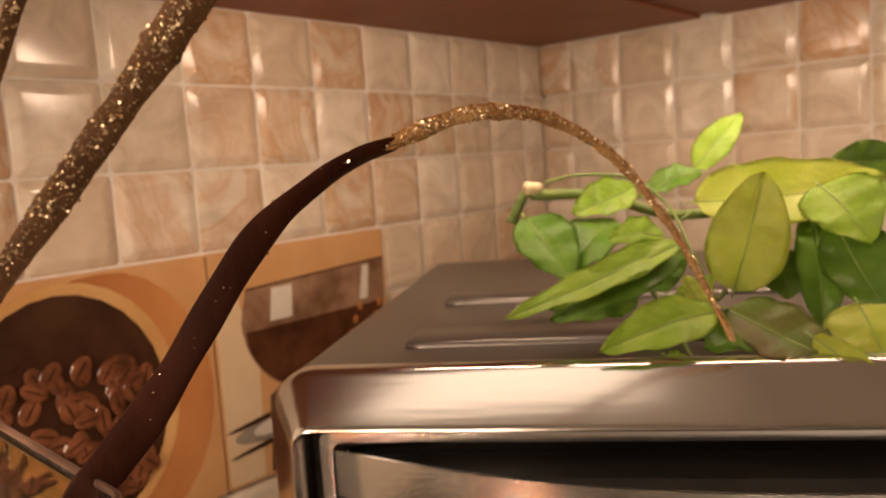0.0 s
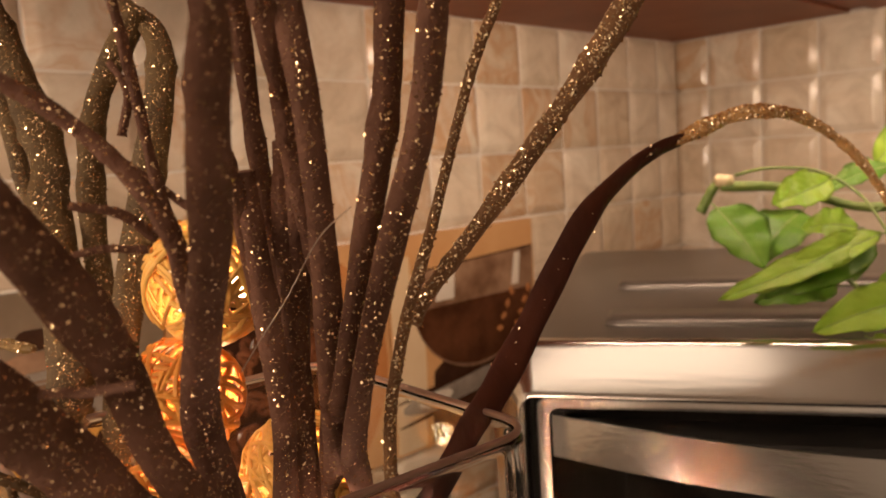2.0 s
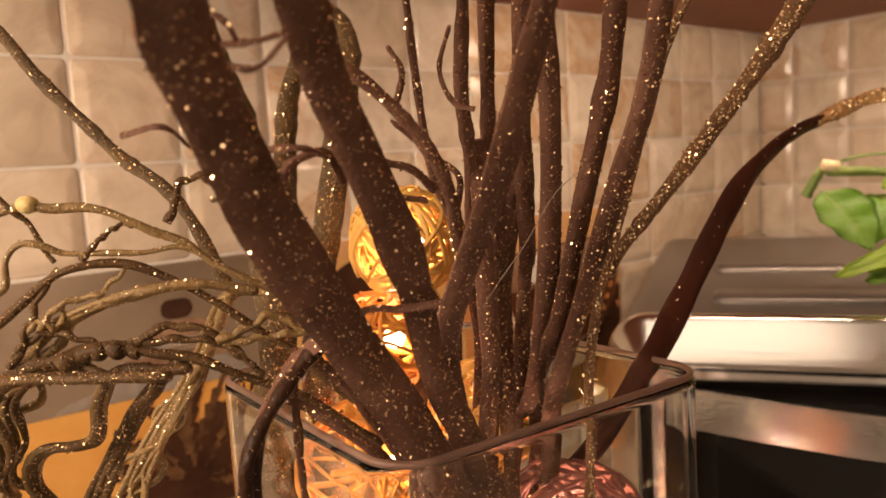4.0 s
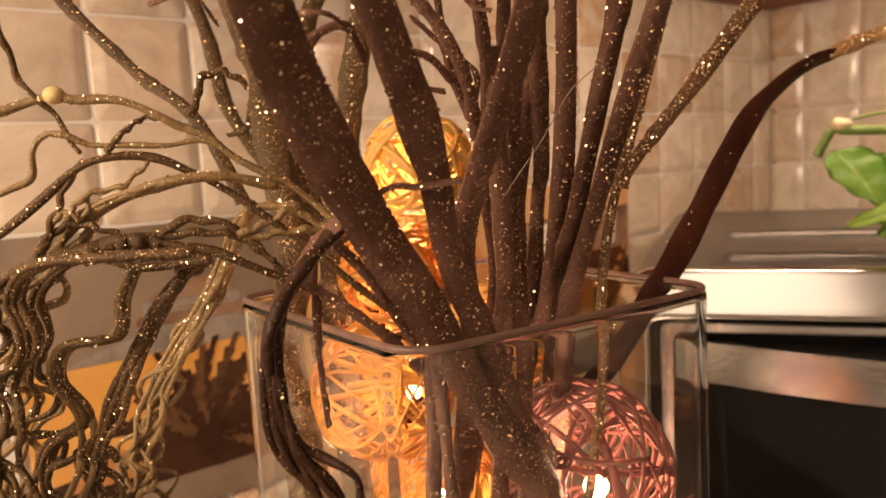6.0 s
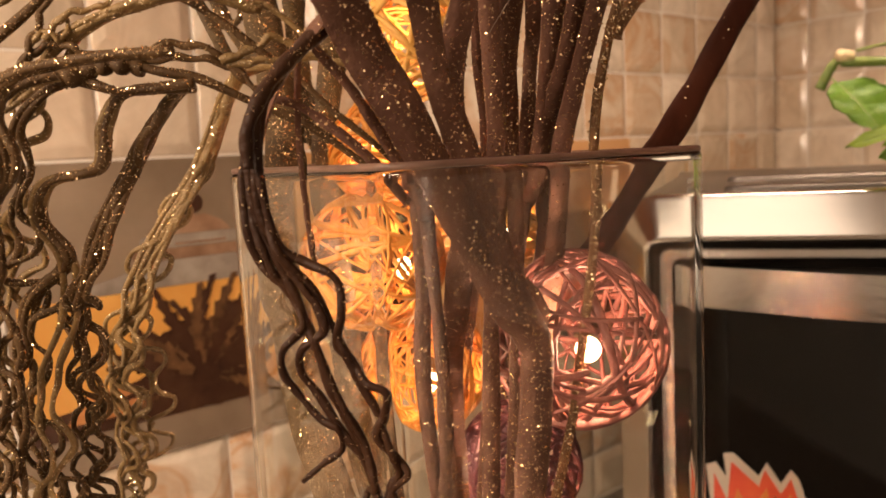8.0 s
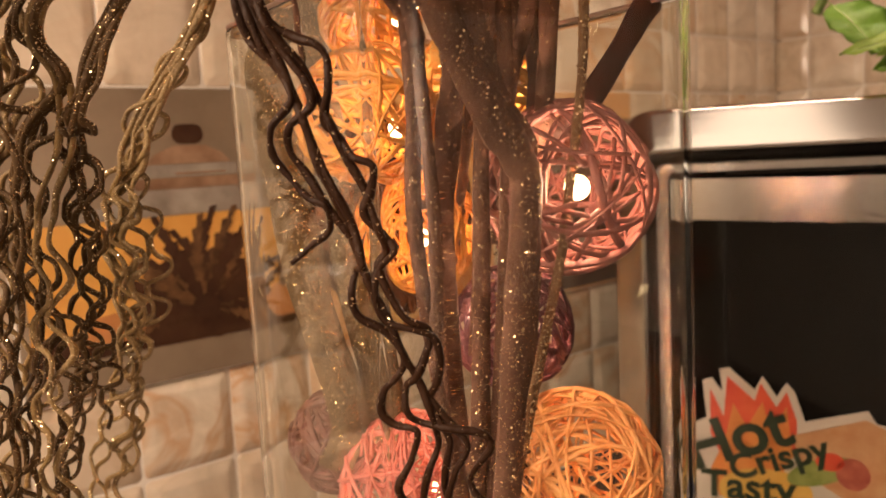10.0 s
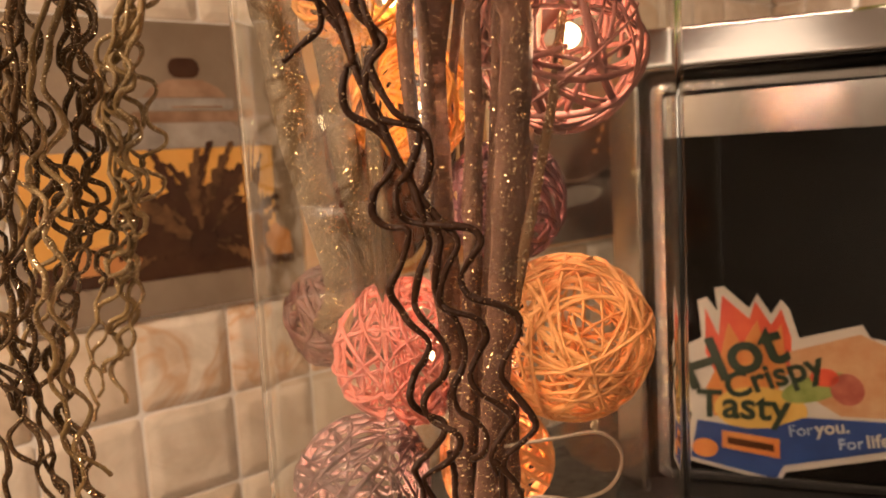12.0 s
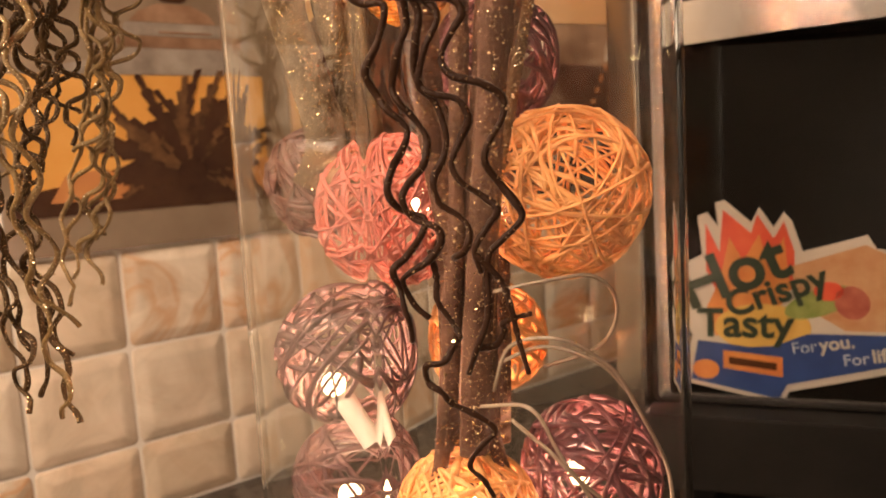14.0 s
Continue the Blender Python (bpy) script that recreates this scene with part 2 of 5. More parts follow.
def rounded(w0, w1, h0, h1, r, n=6):
    """The outline of a rectangle with round corners, in two axes."""
    out = []
    for cx, cy, a0 in ((w1 - r, h1 - r, 0), (w0 + r, h1 - r, 90), (w0 + r, h0 + r, 180), (w1 - r, h0 + r, 270)):
        out += [(cx + r * math.cos(radians(a0 + 90 * k / n)), cy + r * math.sin(radians(a0 + 90 * k / n))) for k in range(n + 1)]
    return out


def prism(bm, outline, place, d0, d1):
    """A flat plate of an outline: place(x, y, d) gives its points, from depth d0 to d1."""
    a = [bm.verts.new(place(x, y, d0)) for x, y in outline]
    b = [bm.verts.new(place(x, y, d1)) for x, y in outline]
    bm.faces.new(a[::-1])
    bm.faces.new(b)
    for k in range(len(a)):
        j = (k + 1) % len(a)
        bm.faces.new((a[k], a[j], b[j], b[k]))


def ring_plate(bm, outer, inner, place, d0, d1, lip=0.0):
    """A flat ring between two outlines of as many points, its front edges eased by lip."""
    def loop(o, d, shrink=0.0):
        cx, cy = sum(p[0] for p in o) / len(o), sum(p[1] for p in o) / len(o)
        return [bm.verts.new(place(x - math.copysign(min(shrink, abs(x - cx)), x - cx), y - math.copysign(min(shrink, abs(y - cy)), y - cy), d)) for x, y in o]
    loops = [loop(outer, d0), loop(outer, d1 + math.copysign(lip, d0 - d1)), loop(outer, d1 + math.copysign(lip * 0.3, d0 - d1), lip * 0.3), loop(outer, d1, lip), loop(inner, d1, -lip * 0.6), loop(inner, d1 + math.copysign(lip * 0.6, d0 - d1)), loop(inner, d0)]
    for k in range(len(loops)):
        p, q = loops[k], loops[(k + 1) % len(loops)]
        for j in range(len(p)):
            i = (j + 1) % len(p)
            bm.faces.new((p[j], p[i], q[i], q[j]))


# ---- walls, shelf, counter ----
def slab(name, corners, z0, z1, mat, label, category):
    bm = bmesh.new()
    a = [bm.verts.new((c.x, c.y, z0)) for c in corners]
    b = [bm.verts.new((c.x, c.y, z1)) for c in corners]
    bm.faces.new(a[::-1])
    bm.faces.new(b)
    for k in range(len(a)):
        j = (k + 1) % len(a)
        bm.faces.new((a[k], a[j], b[j], b[k]))
    bmesh.ops.recalc_face_normals(bm, faces=bm.faces)
    ob = part(name, bm, mat, smooth=False)
    return tagged(ob, label, category, kind="structure")


D0 = -0.0034
wall_west = slab("wall_west", [on_wall(-2.4, 0, D0), on_wall(0.1, 0, D0), on_wall(0.1, 0, D0 - 0.1), on_wall(-2.4, 0, D0 - 0.1)], -0.9, 1.6, M_GROUT, "kitchen wall clad in glazed cream onyx-look tiles", "wall")
wall_north = slab("wall_north", [off_second(0.0045, 0, D0), off_second(2.6, 0, D0), off_second(2.6, 0, D0 - 0.1), off_second(0.0045, 0, D0 - 0.1)], -0.9, 1.6, M_GROUT, "kitchen wall clad in glazed cream onyx-look tiles", "wall")
slab("counter", [on_wall(-2.2, 0, -0.003), on_wall(-0.0, 0, -0.003), off_second(2.2, 0, 0.0), off_second(2.2, 0, 0.62), on_wall(-0.62, 0, 0.62), on_wall(-2.2, 0, 0.62)], -0.06, GROUND, M_COUNTER, "dark polished stone kitchen counter", "counter")
slab("wall_south", [on_wall(-2.4, 0, 2.6), off_second(2.6, 0, 2.3), off_second(2.7, 0, 2.4), on_wall(-2.4, 0, 2.7)], -0.9, 1.6, M_PLASTER, "plain warm plaster wall", "wall")
slab("wall_east", [off_second(2.6, 0, -0.1), off_second(2.7, 0, -0.1), off_second(2.7, 0, 2.6), off_second(2.6, 0, 2.6)], -0.9, 1.6, M_PLASTER, "plain warm plaster wall", "wall")
slab("wall_far", [on_wall(-2.4, 0, -0.1), on_wall(-2.4, 0, 2.7), on_wall(-2.5, 0, 2.7), on_wall(-2.5, 0, -0.1)], -0.9, 1.6, M_PLASTER, "plain warm plaster wall", "wall")
slab("floor", [on_wall(-2.5, 0, -0.1), on_wall(0.2, 0, -0.1), off_second(2.7, 0, -0.1), off_second(2.7, 0, 2.6), on_wall(-2.5, 0, 2.7)], -0.95, -0.9, M_GROUT, "tiled kitchen floor", "floor")
slab("ceiling", [on_wall(-2.5, 0, -0.1), on_wall(0.2, 0, -0.1), off_second(2.7, 0, -0.1), off_second(2.7, 0, 2.6), on_wall(-2.5, 0, 2.7)], 1.6, 1.65, M_PLASTER, "plain plaster ceiling", "ceiling")


def cabinet(name, corners, label):
    root = thing(name, label, "cabinet")
    bm = bmesh.new()
    a = [bm.verts.new((c.x, c.y, SHELF)) for c in corners]
    b = [bm.verts.new((c.x, c.y, SHELF + 0.6)) for c in corners]
    bm.faces.new(a[::-1])
    bm.faces.new(b)
    for k in range(len(a)):
        j = (k + 1) % len(a)
        bm.faces.new((a[k], a[j], b[j], b[k]))
    bmesh.ops.recalc_face_normals(bm, faces=bm.faces)
    body = part("carcass", bm, M_CABINET, root, smooth=False)
    p, q = corners[2], corners[3]
    step, out = (p - q), (corners[2] - corners[1]).normalized()
    for k in range(2):
        bm = bmesh.new()
        a, b = q + step * (0.5 * k + 0.004), q + step * (0.5 * k + 0.496)
        v = [bm.verts.new(c + out * o + UP * z) for z in (SHELF + 0.003, SHELF + 0.595) for c, o in ((a, 0.0005), (b, 0.0005), (b, 0.018), (a, 0.018))]
        for f in ((0, 1, 2, 3), (7, 6, 5, 4), (0, 4, 5, 1), (1, 5, 6, 2), (2, 6, 7, 3), (3, 7, 4, 0)):
            bm.faces.new([v[i] for i in f])
        bmesh.ops.recalc_face_normals(bm, faces=bm.faces)
        part("door", bm, M_CABINET, root, smooth=False)
    return root


cabinet("wall_cabinet", [on_wall(-0.88, 0, -0.01), on_wall(0.0, 0, -0.01), on_wall(0.0, 0, 0.20), on_wall(-0.88, 0, 0.20)], "reddish brown laminate wall cabinet over the counter")
cabinet("wall_cabinet", [off_second(0.222, 0, -0.01), off_second(1.4, 0, -0.01), off_second(1.4, 0, 0.3), off_second(0.222, 0, 0.3)], "reddish brown laminate wall cabinet beside the corner")

# ---- picture tiles on the first wall ----
M_TAN = mottled("print_tan", (0.52, 0.27, 0.11), (0.62, 0.36, 0.17), 12, 0.2)
M_CREAM = mottled("print_cream", (0.62, 0.46, 0.28), (0.70, 0.54, 0.36), 12, 0.2)
M_POT = mottled("print_terracotta", (0.40, 0.15, 0.05), (0.55, 0.25, 0.09), 9, 0.2)
M_RIM = mottled("print_rim", (0.55, 0.30, 0.11), (0.66, 0.40, 0.17), 20, 0.2)
M_SHADE = mottled("print_dark", (0.035, 0.014, 0.008), (0.07, 0.03, 0.015), 30, 0.2)
M_BEAN = mottled("print_bean", (0.055, 0.019, 0.009), (0.26, 0.095, 0.042), 55, 0.2)
M_COFFEE = mottled("print_coffee", (0.05, 0.018, 0.008), (0.12, 0.045, 0.02), 30, 0.15)
M_CUP = mottled("print_glass", (0.15, 0.075, 0.040), (0.36, 0.22, 0.14), 30, 0.15)
M_CUPLIGHT = mottled("print_highlight", (0.62, 0.55, 0.47), (0.74, 0.67, 0.58), 30, 0.15)
M_TAUPE = mottled("print_taupe", (0.17, 0.12, 0.08), (0.27, 0.20, 0.14), 10, 0.2)
M_AMBER = mottled("print_amber", (0.60, 0.28, 0.06), (0.72, 0.38, 0.10), 16, 0.2)
M_PEWTER = mottled("print_pewter", (0.20, 0.16, 0.13), (0.36, 0.31, 0.26), 40, 0.2)


def flat(name, outline, depth, mat, parent, label=""):
    bm = bmesh.new()
    prism(bm, outline, on_wall, 0.0012, depth)
    bmesh.ops.recalc_face_normals(bm, faces=bm.faces)
    return part(name, bm, mat, parent, label, smooth=False)


def oval(cx, cy, rx, ry, turn=0.0, n=28, a0=0, a1=360):
    c, s = math.cos(radians(turn)), math.sin(radians(turn))
    out = []
    for k in range(n + (a1 - a0 < 360)):
        a = radians(a0 + (a1 - a0) * k / n)
        x, y = rx * math.cos(a), ry * math.sin(a)
        out.append((cx + x * c - y * s, cy + x * s + y * c))
    return out


def picture(left, ground, label):
    root = thing("picture_tile", label, "tile", "coffee picture tiles")
    bm = bmesh.new()
    prism(bm, rounded(left + 0.0012, left + 0.191, 0.1545, 0.3438, 0.002, 2), on_wall, -0.005, 0.002)
    bmesh.ops.recalc_face_normals(bm, faces=bm.faces)
    part("glazed_base", bm, ground, root, smooth=False)
    return root


def clip_in(outline, left):
    return [(min(max(x, left + 0.003), left + 0.1893), min(max(y, 0.1565), 0.342)) for x, y in outline]


rng = random.Random(4)
pot_tile = picture(-0.680, M_TAN, "picture tile of coffee beans spilling in a terracotta pot")
flat("pot", clip_in(oval(-0.572, 0.245, 0.080, 0.098), -0.680), 0.0024, M_POT, pot_tile, "terracotta pot print")
flat("pot_rim", clip_in(oval(-0.600, 0.250, 0.0785, 0.090), -0.680), 0.0028, M_RIM, pot_tile, "pale rim print")
flat("pot_mouth", clip_in(oval(-0.603, 0.249, 0.0715, 0.0835), -0.680), 0.0032, M_SHADE, pot_tile, "dark inside print")
bm, slits = bmesh.new(), bmesh.new()
for k in range(120):
    x, y = -0.605 + rng.uniform(-0.068, 0.062), rng.uniform(0.170, 0.292)
    if ((x + 0.603) / 0.066) ** 2 + ((y - 0.249) / 0.078) ** 2 > 1 or y > 0.285 - 0.10 * abs(x + 0.60) or x < -0.676:
        continue
    a = rng.uniform(0, 180)
    rx, ry = rng.uniform(0.0080, 0.0104), rng.uniform(0.0054, 0.0070)
    loops = [[bm.verts.new(on_wall(p, q, h + 0.00003 * k)) for p, q in clip_in(oval(x, y, rx * f, ry * f, a, 12), -0.680)] for f, h in ((1.0, 0.0033), (0.93, 0.0038), (0.55, 0.0042))]
    for p, q in zip(loops, loops[1:]):
        for j in range(12):
            bm.faces.new((p[j], p[(j + 1) % 12], q[(j + 1) % 12], q[j]))
    bm.faces.new(loops[-1])
    slit = oval(x, y, rx * 0.75, ry * 0.13, a, 8)
    prism(slits, clip_in(slit, -0.680), on_wall, 0.0042, 0.0043 + 0.00003 * k)
bmesh.ops.recalc_face_normals(bm, faces=bm.faces)
tagged(part("crease_fill", slits, M_SHADE, pot_tile, "dark creases of the beans", smooth=False), kind="stuff")
tagged(part("bean_fill", bm, M_BEAN, pot_tile, "brown roasted coffee beans", smooth=False), kind="stuff")
cup_tile = picture(-0.488, M_TAN, "picture tile of a glass cup of black coffee")
flat("cream_band", [(-0.485, 0.157), (-0.452, 0.157), (-0.448, 0.25), (-0.462, 0.30), (-0.462, 0.326), (-0.485, 0.326)], 0.0023, M_CREAM, cup_tile, "pale wall print")
flat("dark_ground", [(-0.445, 0.157), (-0.2985, 0.157), (-0.2985, 0.265), (-0.40, 0.245), (-0.44, 0.22)], 0.0024, M_SHADE, cup_tile, "dark beans print")
flat("cup", clip_in([(-0.455, 0.311), (-0.2985, 0.3175)] + oval(-0.381, 0.286, 0.081, 0.072, 0, 24, 180, 360)[::-1], -0.488), 0.0028, M_CUP, cup_tile, "clear glass cup print")
flat("coffee", clip_in(oval(-0.381, 0.277, 0.0775, 0.060, 0, 24, 180, 360), -0.488), 0.0032, M_COFFEE, cup_tile, "black coffee print")
flat("cup_lip", [(-0.455, 0.3105), (-0.2985, 0.3168), (-0.2985, 0.3180), (-0.455, 0.3120)], 0.0031, M_SHADE, cup_tile, "dark cup lip print")
for k in range(9):
    flat("bean_glint", clip_in(oval(-0.352 + 0.0063 * k, 0.243 + 0.011 * ((k * 5) % 4), 0.0042, 0.0026, 37 * k, 12), -0.488), 0.0035, M_POT, cup_tile, "brown bean print")
flat("highlight", [(-0.434, 0.282), (-0.411, 0.282), (-0.409, 0.309), (-0.430, 0.309)], 0.0032, M_CUPLIGHT, cup_tile, "window glint print")
flat("highlight", [(-0.332, 0.282), (-0.322, 0.282), (-0.318, 0.313), (-0.326, 0.313)], 0.0032, M_CUPLIGHT, cup_tile, "window glint print")
flat("saucer", oval(-0.41, 0.198, 0.068, 0.012, 4), 0.0028, M_PEWTER, cup_tile, "shiny saucer print")
flat("saucer_line", oval(-0.425, 0.207, 0.060, 0.0022, 6), 0.0031, M_SHADE, cup_tile, "dark saucer edge print")
flat("saucer_line", oval(-0.420, 0.186, 0.064, 0.0020, 6), 0.0031, M_SHADE, cup_tile, "dark saucer edge print")
flat("saucer_glint", oval(-0.44, 0.196, 0.02, 0.006, 4), 0.0032, M_CUPLIGHT, cup_tile, "saucer glint print")
jar_tile = picture(-0.872, M_TAUPE, "picture tile of a lidded jar before an amber glow")
flat("jar_shoulder", [(-0.840, 0.2625), (-0.7005, 0.2625), (-0.708, 0.268), (-0.722, 0.273), (-0.730, 0.279), (-0.790, 0.279), (-0.805, 0.273), (-0.830, 0.268)], 0.0026, M_PEWTER, jar_tile, "grey jar shoulder print")
flat("jar_lid", rounded(-0.797, -0.722, 0.2795, 0.2865, 0.003, 3), 0.0024, M_CUP, jar_tile, "pewter lid print")
flat("lid_band", rounded(-0.792, -0.727, 0.287, 0.295, 0.003, 3), 0.0024, M_PEWTER, jar_tile, "grey lid band print")
flat("lid_dome", [(-0.788, 0.2955), (-0.731, 0.2955), (-0.737, 0.302), (-0.748, 0.307), (-0.770, 0.307), (-0.782, 0.302)], 0.0024, M_CUP, jar_tile, "pale lid dome print")
flat("lid_knob", rounded(-0.770, -0.749, 0.308, 0.321, 0.006, 3), 0.0024, M_SHADE, jar_tile, "dark knob print")
flat("lid_glint", rounded(-0.770, -0.735, 0.2885, 0.2898, 0.0005, 2), 0.0031, M_CUP, jar_tile, "thin glint print")
flat("amber_band", [(-0.865, 0.183), (-0.702, 0.183), (-0.700, 0.262), (-0.865, 0.262)], 0.0024, M_AMBER, jar_tile, "amber glow print")
M_FERN = mottled("print_fern", (0.045, 0.020, 0.010), (0.17, 0.085, 0.035), 70, 0.2)
flat("dark_mound", [(-0.865, 0.178), (-0.690, 0.178), (-0.690, 0.186), (-0.715, 0.193), (-0.73, 0.206), (-0.75, 0.214), (-0.78, 0.216), (-0.80, 0.206), (-0.835, 0.196), (-0.865, 0.192)], 0.0028, M_SHADE, jar_tile, "dark mound print")
flat("pale_mound", [(-0.705, 0.184), (-0.690, 0.184), (-0.691, 0.200), (-0.702, 0.207), (-0.716, 0.204), (-0.722, 0.194)], 0.00285, M_POT, jar_tile, "brown mound print")
flat("pale_mound", [(-0.845, 0.186), (-0.800, 0.186), (-0.798, 0.198), (-0.812, 0.205), (-0.835, 0.202)], 0.00285, M_POT, jar_tile, "brown mound print")
flat("fern_body", clip_in([(x + 0.004 * math.sin(9 * q), y + 0.003 * math.sin(7 * q + 1)) for q, (x, y) in enumerate(oval(-0.757, 0.209, 0.036, 0.030))], -0.872), 0.0029, M_SHADE, jar_tile, "dark fern print")
for k in range(27):
    # one feathered frond: a bent spine with toothed sides
    a = radians(-10 + 200 * ((k * 11) % 27) / 26 + rng.uniform(-5, 5))
    ll = (0.044 + 0.012 * math.sin(a) + rng.uniform(-0.014, 0.008))
    x0, y0, bend = -0.757 + 0.010 * math.cos(a), 0.200 + 0.008 * math.sin(a), rng.uniform(-0.5, 0.5)
    left_side, right_side = [], []
    for q in range(13):
        u = q / 12
        an = a + bend * u
        cx, cy = x0 + ll * u * math.cos(an), y0 + ll * u * math.sin(an)
        w = 0.0080 * (1 - u) ** 0.6 * (1.0 if q % 2 else 0.45) * (0.6 + 0.8 * u if u < 0.5 else 1.0) + 0.0003
        lean = 0.0035 * (q % 2)
        left_side.append((cx - w * math.sin(an) + lean * math.cos(an), cy + w * math.cos(an) + lean * math.sin(an)))
        right_side.append((cx + w * math.sin(an) + lean * math.cos(an), cy - w * math.cos(an) + lean * math.sin(an)))
    flat("dark_frond", clip_in(left_side + right_side[::-1], -0.872), 0.003 + 0.00003 * k, M_FERN if k % 3 == 0 else M_SHADE, jar_tile)

# ---- oven ----
OVEN = pose(-0.090, 0.352, 0.0, 0, 0, -10)
OW, OD, OT = 0.44, 0.405, 0.310
oven = thing("toaster_oven", "brushed steel toaster oven with black glass door", "oven")
oven.matrix_world = OVEN


def face(x, z, d):
    return Vector((x, d, z))


bm = bmesh.new()
box(bm, (0.002, 0.012, 0.012), (OW - 0.002, OD, OT - 0.003), 0.014, 4)
for y0 in (0.052, 0.172):
    for v in box(bm, (0.044, y0, OT - 0.006), (OW - 0.044, y0 + 0.036, OT + 0.0005), 0.003, 2):
        # the ridges end in half rounds
        reach = min(v.co.x - 0.044, OW - 0.044 - v.co.x)
        if reach < 0.004:
            v.co.x += (0.016 if v.co.x < OW / 2 else -0.016) * (abs(v.co.y - y0 - 0.018) / 0.018) ** 2
sharp(part("housing", bm, M_TOP, oven, "grey sheet metal housing with pressed ridges"), 50)
bm = bmesh.new()
# the frame bulges forward: it slopes out from the housing to a lip round the recessed door
FRAME = ((0.0, 0.0125), (0.0, 0.0060), (0.03, 0.0040), (0.08, 0.0025), (0.12, 0.0016), (0.5, -0.0066), (0.86, -0.0143), (0.92, -0.0154), (0.97, -0.0158), (1.0, -0.0146), (1.0, 0.0125))
outer, inner = rounded(0, OW, 0.012, OT, 0.022), rounded(0.018, OW - 0.018, 0.051, OT - 0.0235, 0.008)
loops = [[bm.verts.new(face(p[0] + (q[0] - p[0]) * u, p[1] + (q[1] - p[1]) * u, d)) for p, q in zip(outer, inner)] for u, d in FRAME]
for p, q in zip(loops, loops[1:] + loops[:1]):
    for j in range(len(p)):
        i = (j + 1) % len(p)
        bm.faces.new((p[j], p[i], q[i], q[j]))
bmesh.ops.recalc_face_normals(bm, faces=bm.faces)
sharp(part("front_frame", bm, M_POLISHED, oven, "brushed steel front frame"), 60)
bm = bmesh.new()
ring_plate(bm, rounded(0.018, OW - 0.018, 0.051, OT - 0.0235, 0.008), rounded(0.0225, OW - 0.0225, 0.055, OT - 0.029, 0.006), face, 0.0125, 0.008, 0.001)
bmesh.ops.recalc_face_normals(bm, faces=bm.faces)
part("gasket", bm, M_BLACK, oven)
bm = bmesh.new()
ring_plate(bm, rounded(0.0225, OW - 0.0225, 0.055, OT - 0.029, 0.006), rounded(0.0285, OW - 0.0285, 0.060, OT - 0.0335, 0.005), face, 0.0125, 0.003, 0.0015)
bmesh.ops.recalc_face_normals(bm, faces=bm.faces)
sharp(part("trim", bm, M_STEEL, oven, "thin steel trim"), 60)
bm = bmesh.new()
prism(bm, rounded(0.0285, OW - 0.0285, 0.060, OT - 0.0335, 0.005), face, 0.012, 0.005)
bmesh.ops.recalc_face_normals(bm, faces=bm.faces)
oven_door = part("door", bm, M_DOOR, oven, "black glass door", smooth=False)
BOW = 0.046


def bow(u):
    return 0.002 - BOW * (1 - (2 * u - 1) ** 2)


def bowed(name, z0, z1, thick, mat, label):
    bm = bmesh.new()
    rows = []
    for k in range(41):
        u = k / 40
        x, y = 0.031 + u * (OW - 0.062), bow(u)
        rows.append([bm.verts.new((x, y, z0)), bm.verts.new((x, y - 0.0004, (z0 + z1) / 2)), bm.verts.new((x, y, z1)), bm.verts.new((x, min(y + thick, 0.0052), z1)), bm.verts.new((x, min(y + thick, 0.0052), z0))])
    for p, q in zip(rows, rows[1:]):
        for j in range(5):
            i = (j + 1) % 5
            bm.faces.new((p[j], p[i], q[i], q[j]))
    bm.faces.new(rows[0])
    bm.faces.new(rows[-1][::-1])
    bmesh.ops.recalc_face_normals(bm, faces=bm.faces)
    return sharp(part(name, bm, mat, oven_door, label), 40)


bowed("handle_band", 0.2505, 0.2722, 0.0022, M_STEEL, "bowed brushed steel handle band")
BOW = 0.0436
bowed("handle_back", 0.2535, 0.2700, 0.09, M_BLACK, "black back of the handle")
bm = bmesh.new()
box(bm, (0.001, -0.0174, 0.0125), (OW - 0.001, 0.006, 0.0545), 0.001, 1)
part("base_strip", bm, M_BLACK, oven, "dark base strip", smooth=False)
for x in (0.04, OW - 0.04):
    for y in (0.05, OD - 0.05):
        bm = bmesh.new()
        tube(bm, [Vector((x, y, GROUND)), Vector((x, y, 0.013))], lambda u: 0.012, 14)
        sharp(part("foot", bm, M_BLACK, oven))

# sticker on the oven door
M_S_WHITE = material("sticker_white", (0.56, 0.51, 0.44), 0.35)
M_S_RED = mottled("sticker_red", (0.62, 0.06, 0.03), (0.70, 0.12, 0.05), 60, 0.35)
M_S_ORANGE = mottled("sticker_orange", (0.60, 0.18, 0.04), (0.66, 0.28, 0.07), 60, 0.35)
M_S_YELLOW = mottled("sticker_yellow", (0.60, 0.36, 0.07), (0.66, 0.43, 0.11), 60, 0.35)
M_S_BLUE = mottled("sticker_blue", (0.02, 0.045, 0.17), (0.03, 0.07, 0.24), 40, 0.3)
M_S_BREAD = mottled("sticker_bread", (0.48, 0.23, 0.10), (0.58, 0.36, 0.19), 70, 0.35)
M_S_GREEN = mottled("sticker_green", (0.16, 0.22, 0.04), (0.30, 0.34, 0.10), 120, 0.35)
M_S_DARK = material("sticker_ink", (0.02, 0.035, 0.015), 0.35)
M_S_PALE = material("sticker_pale_ink", (0.55, 0.60, 0.70), 0.35)
sticker = thing("oven_sticker", "die-cut advertising sticker with flames on the oven door", "sticker")
sticker.matrix_world = OVEN @ Matrix.Translation((0.028, 0.0046, 0))


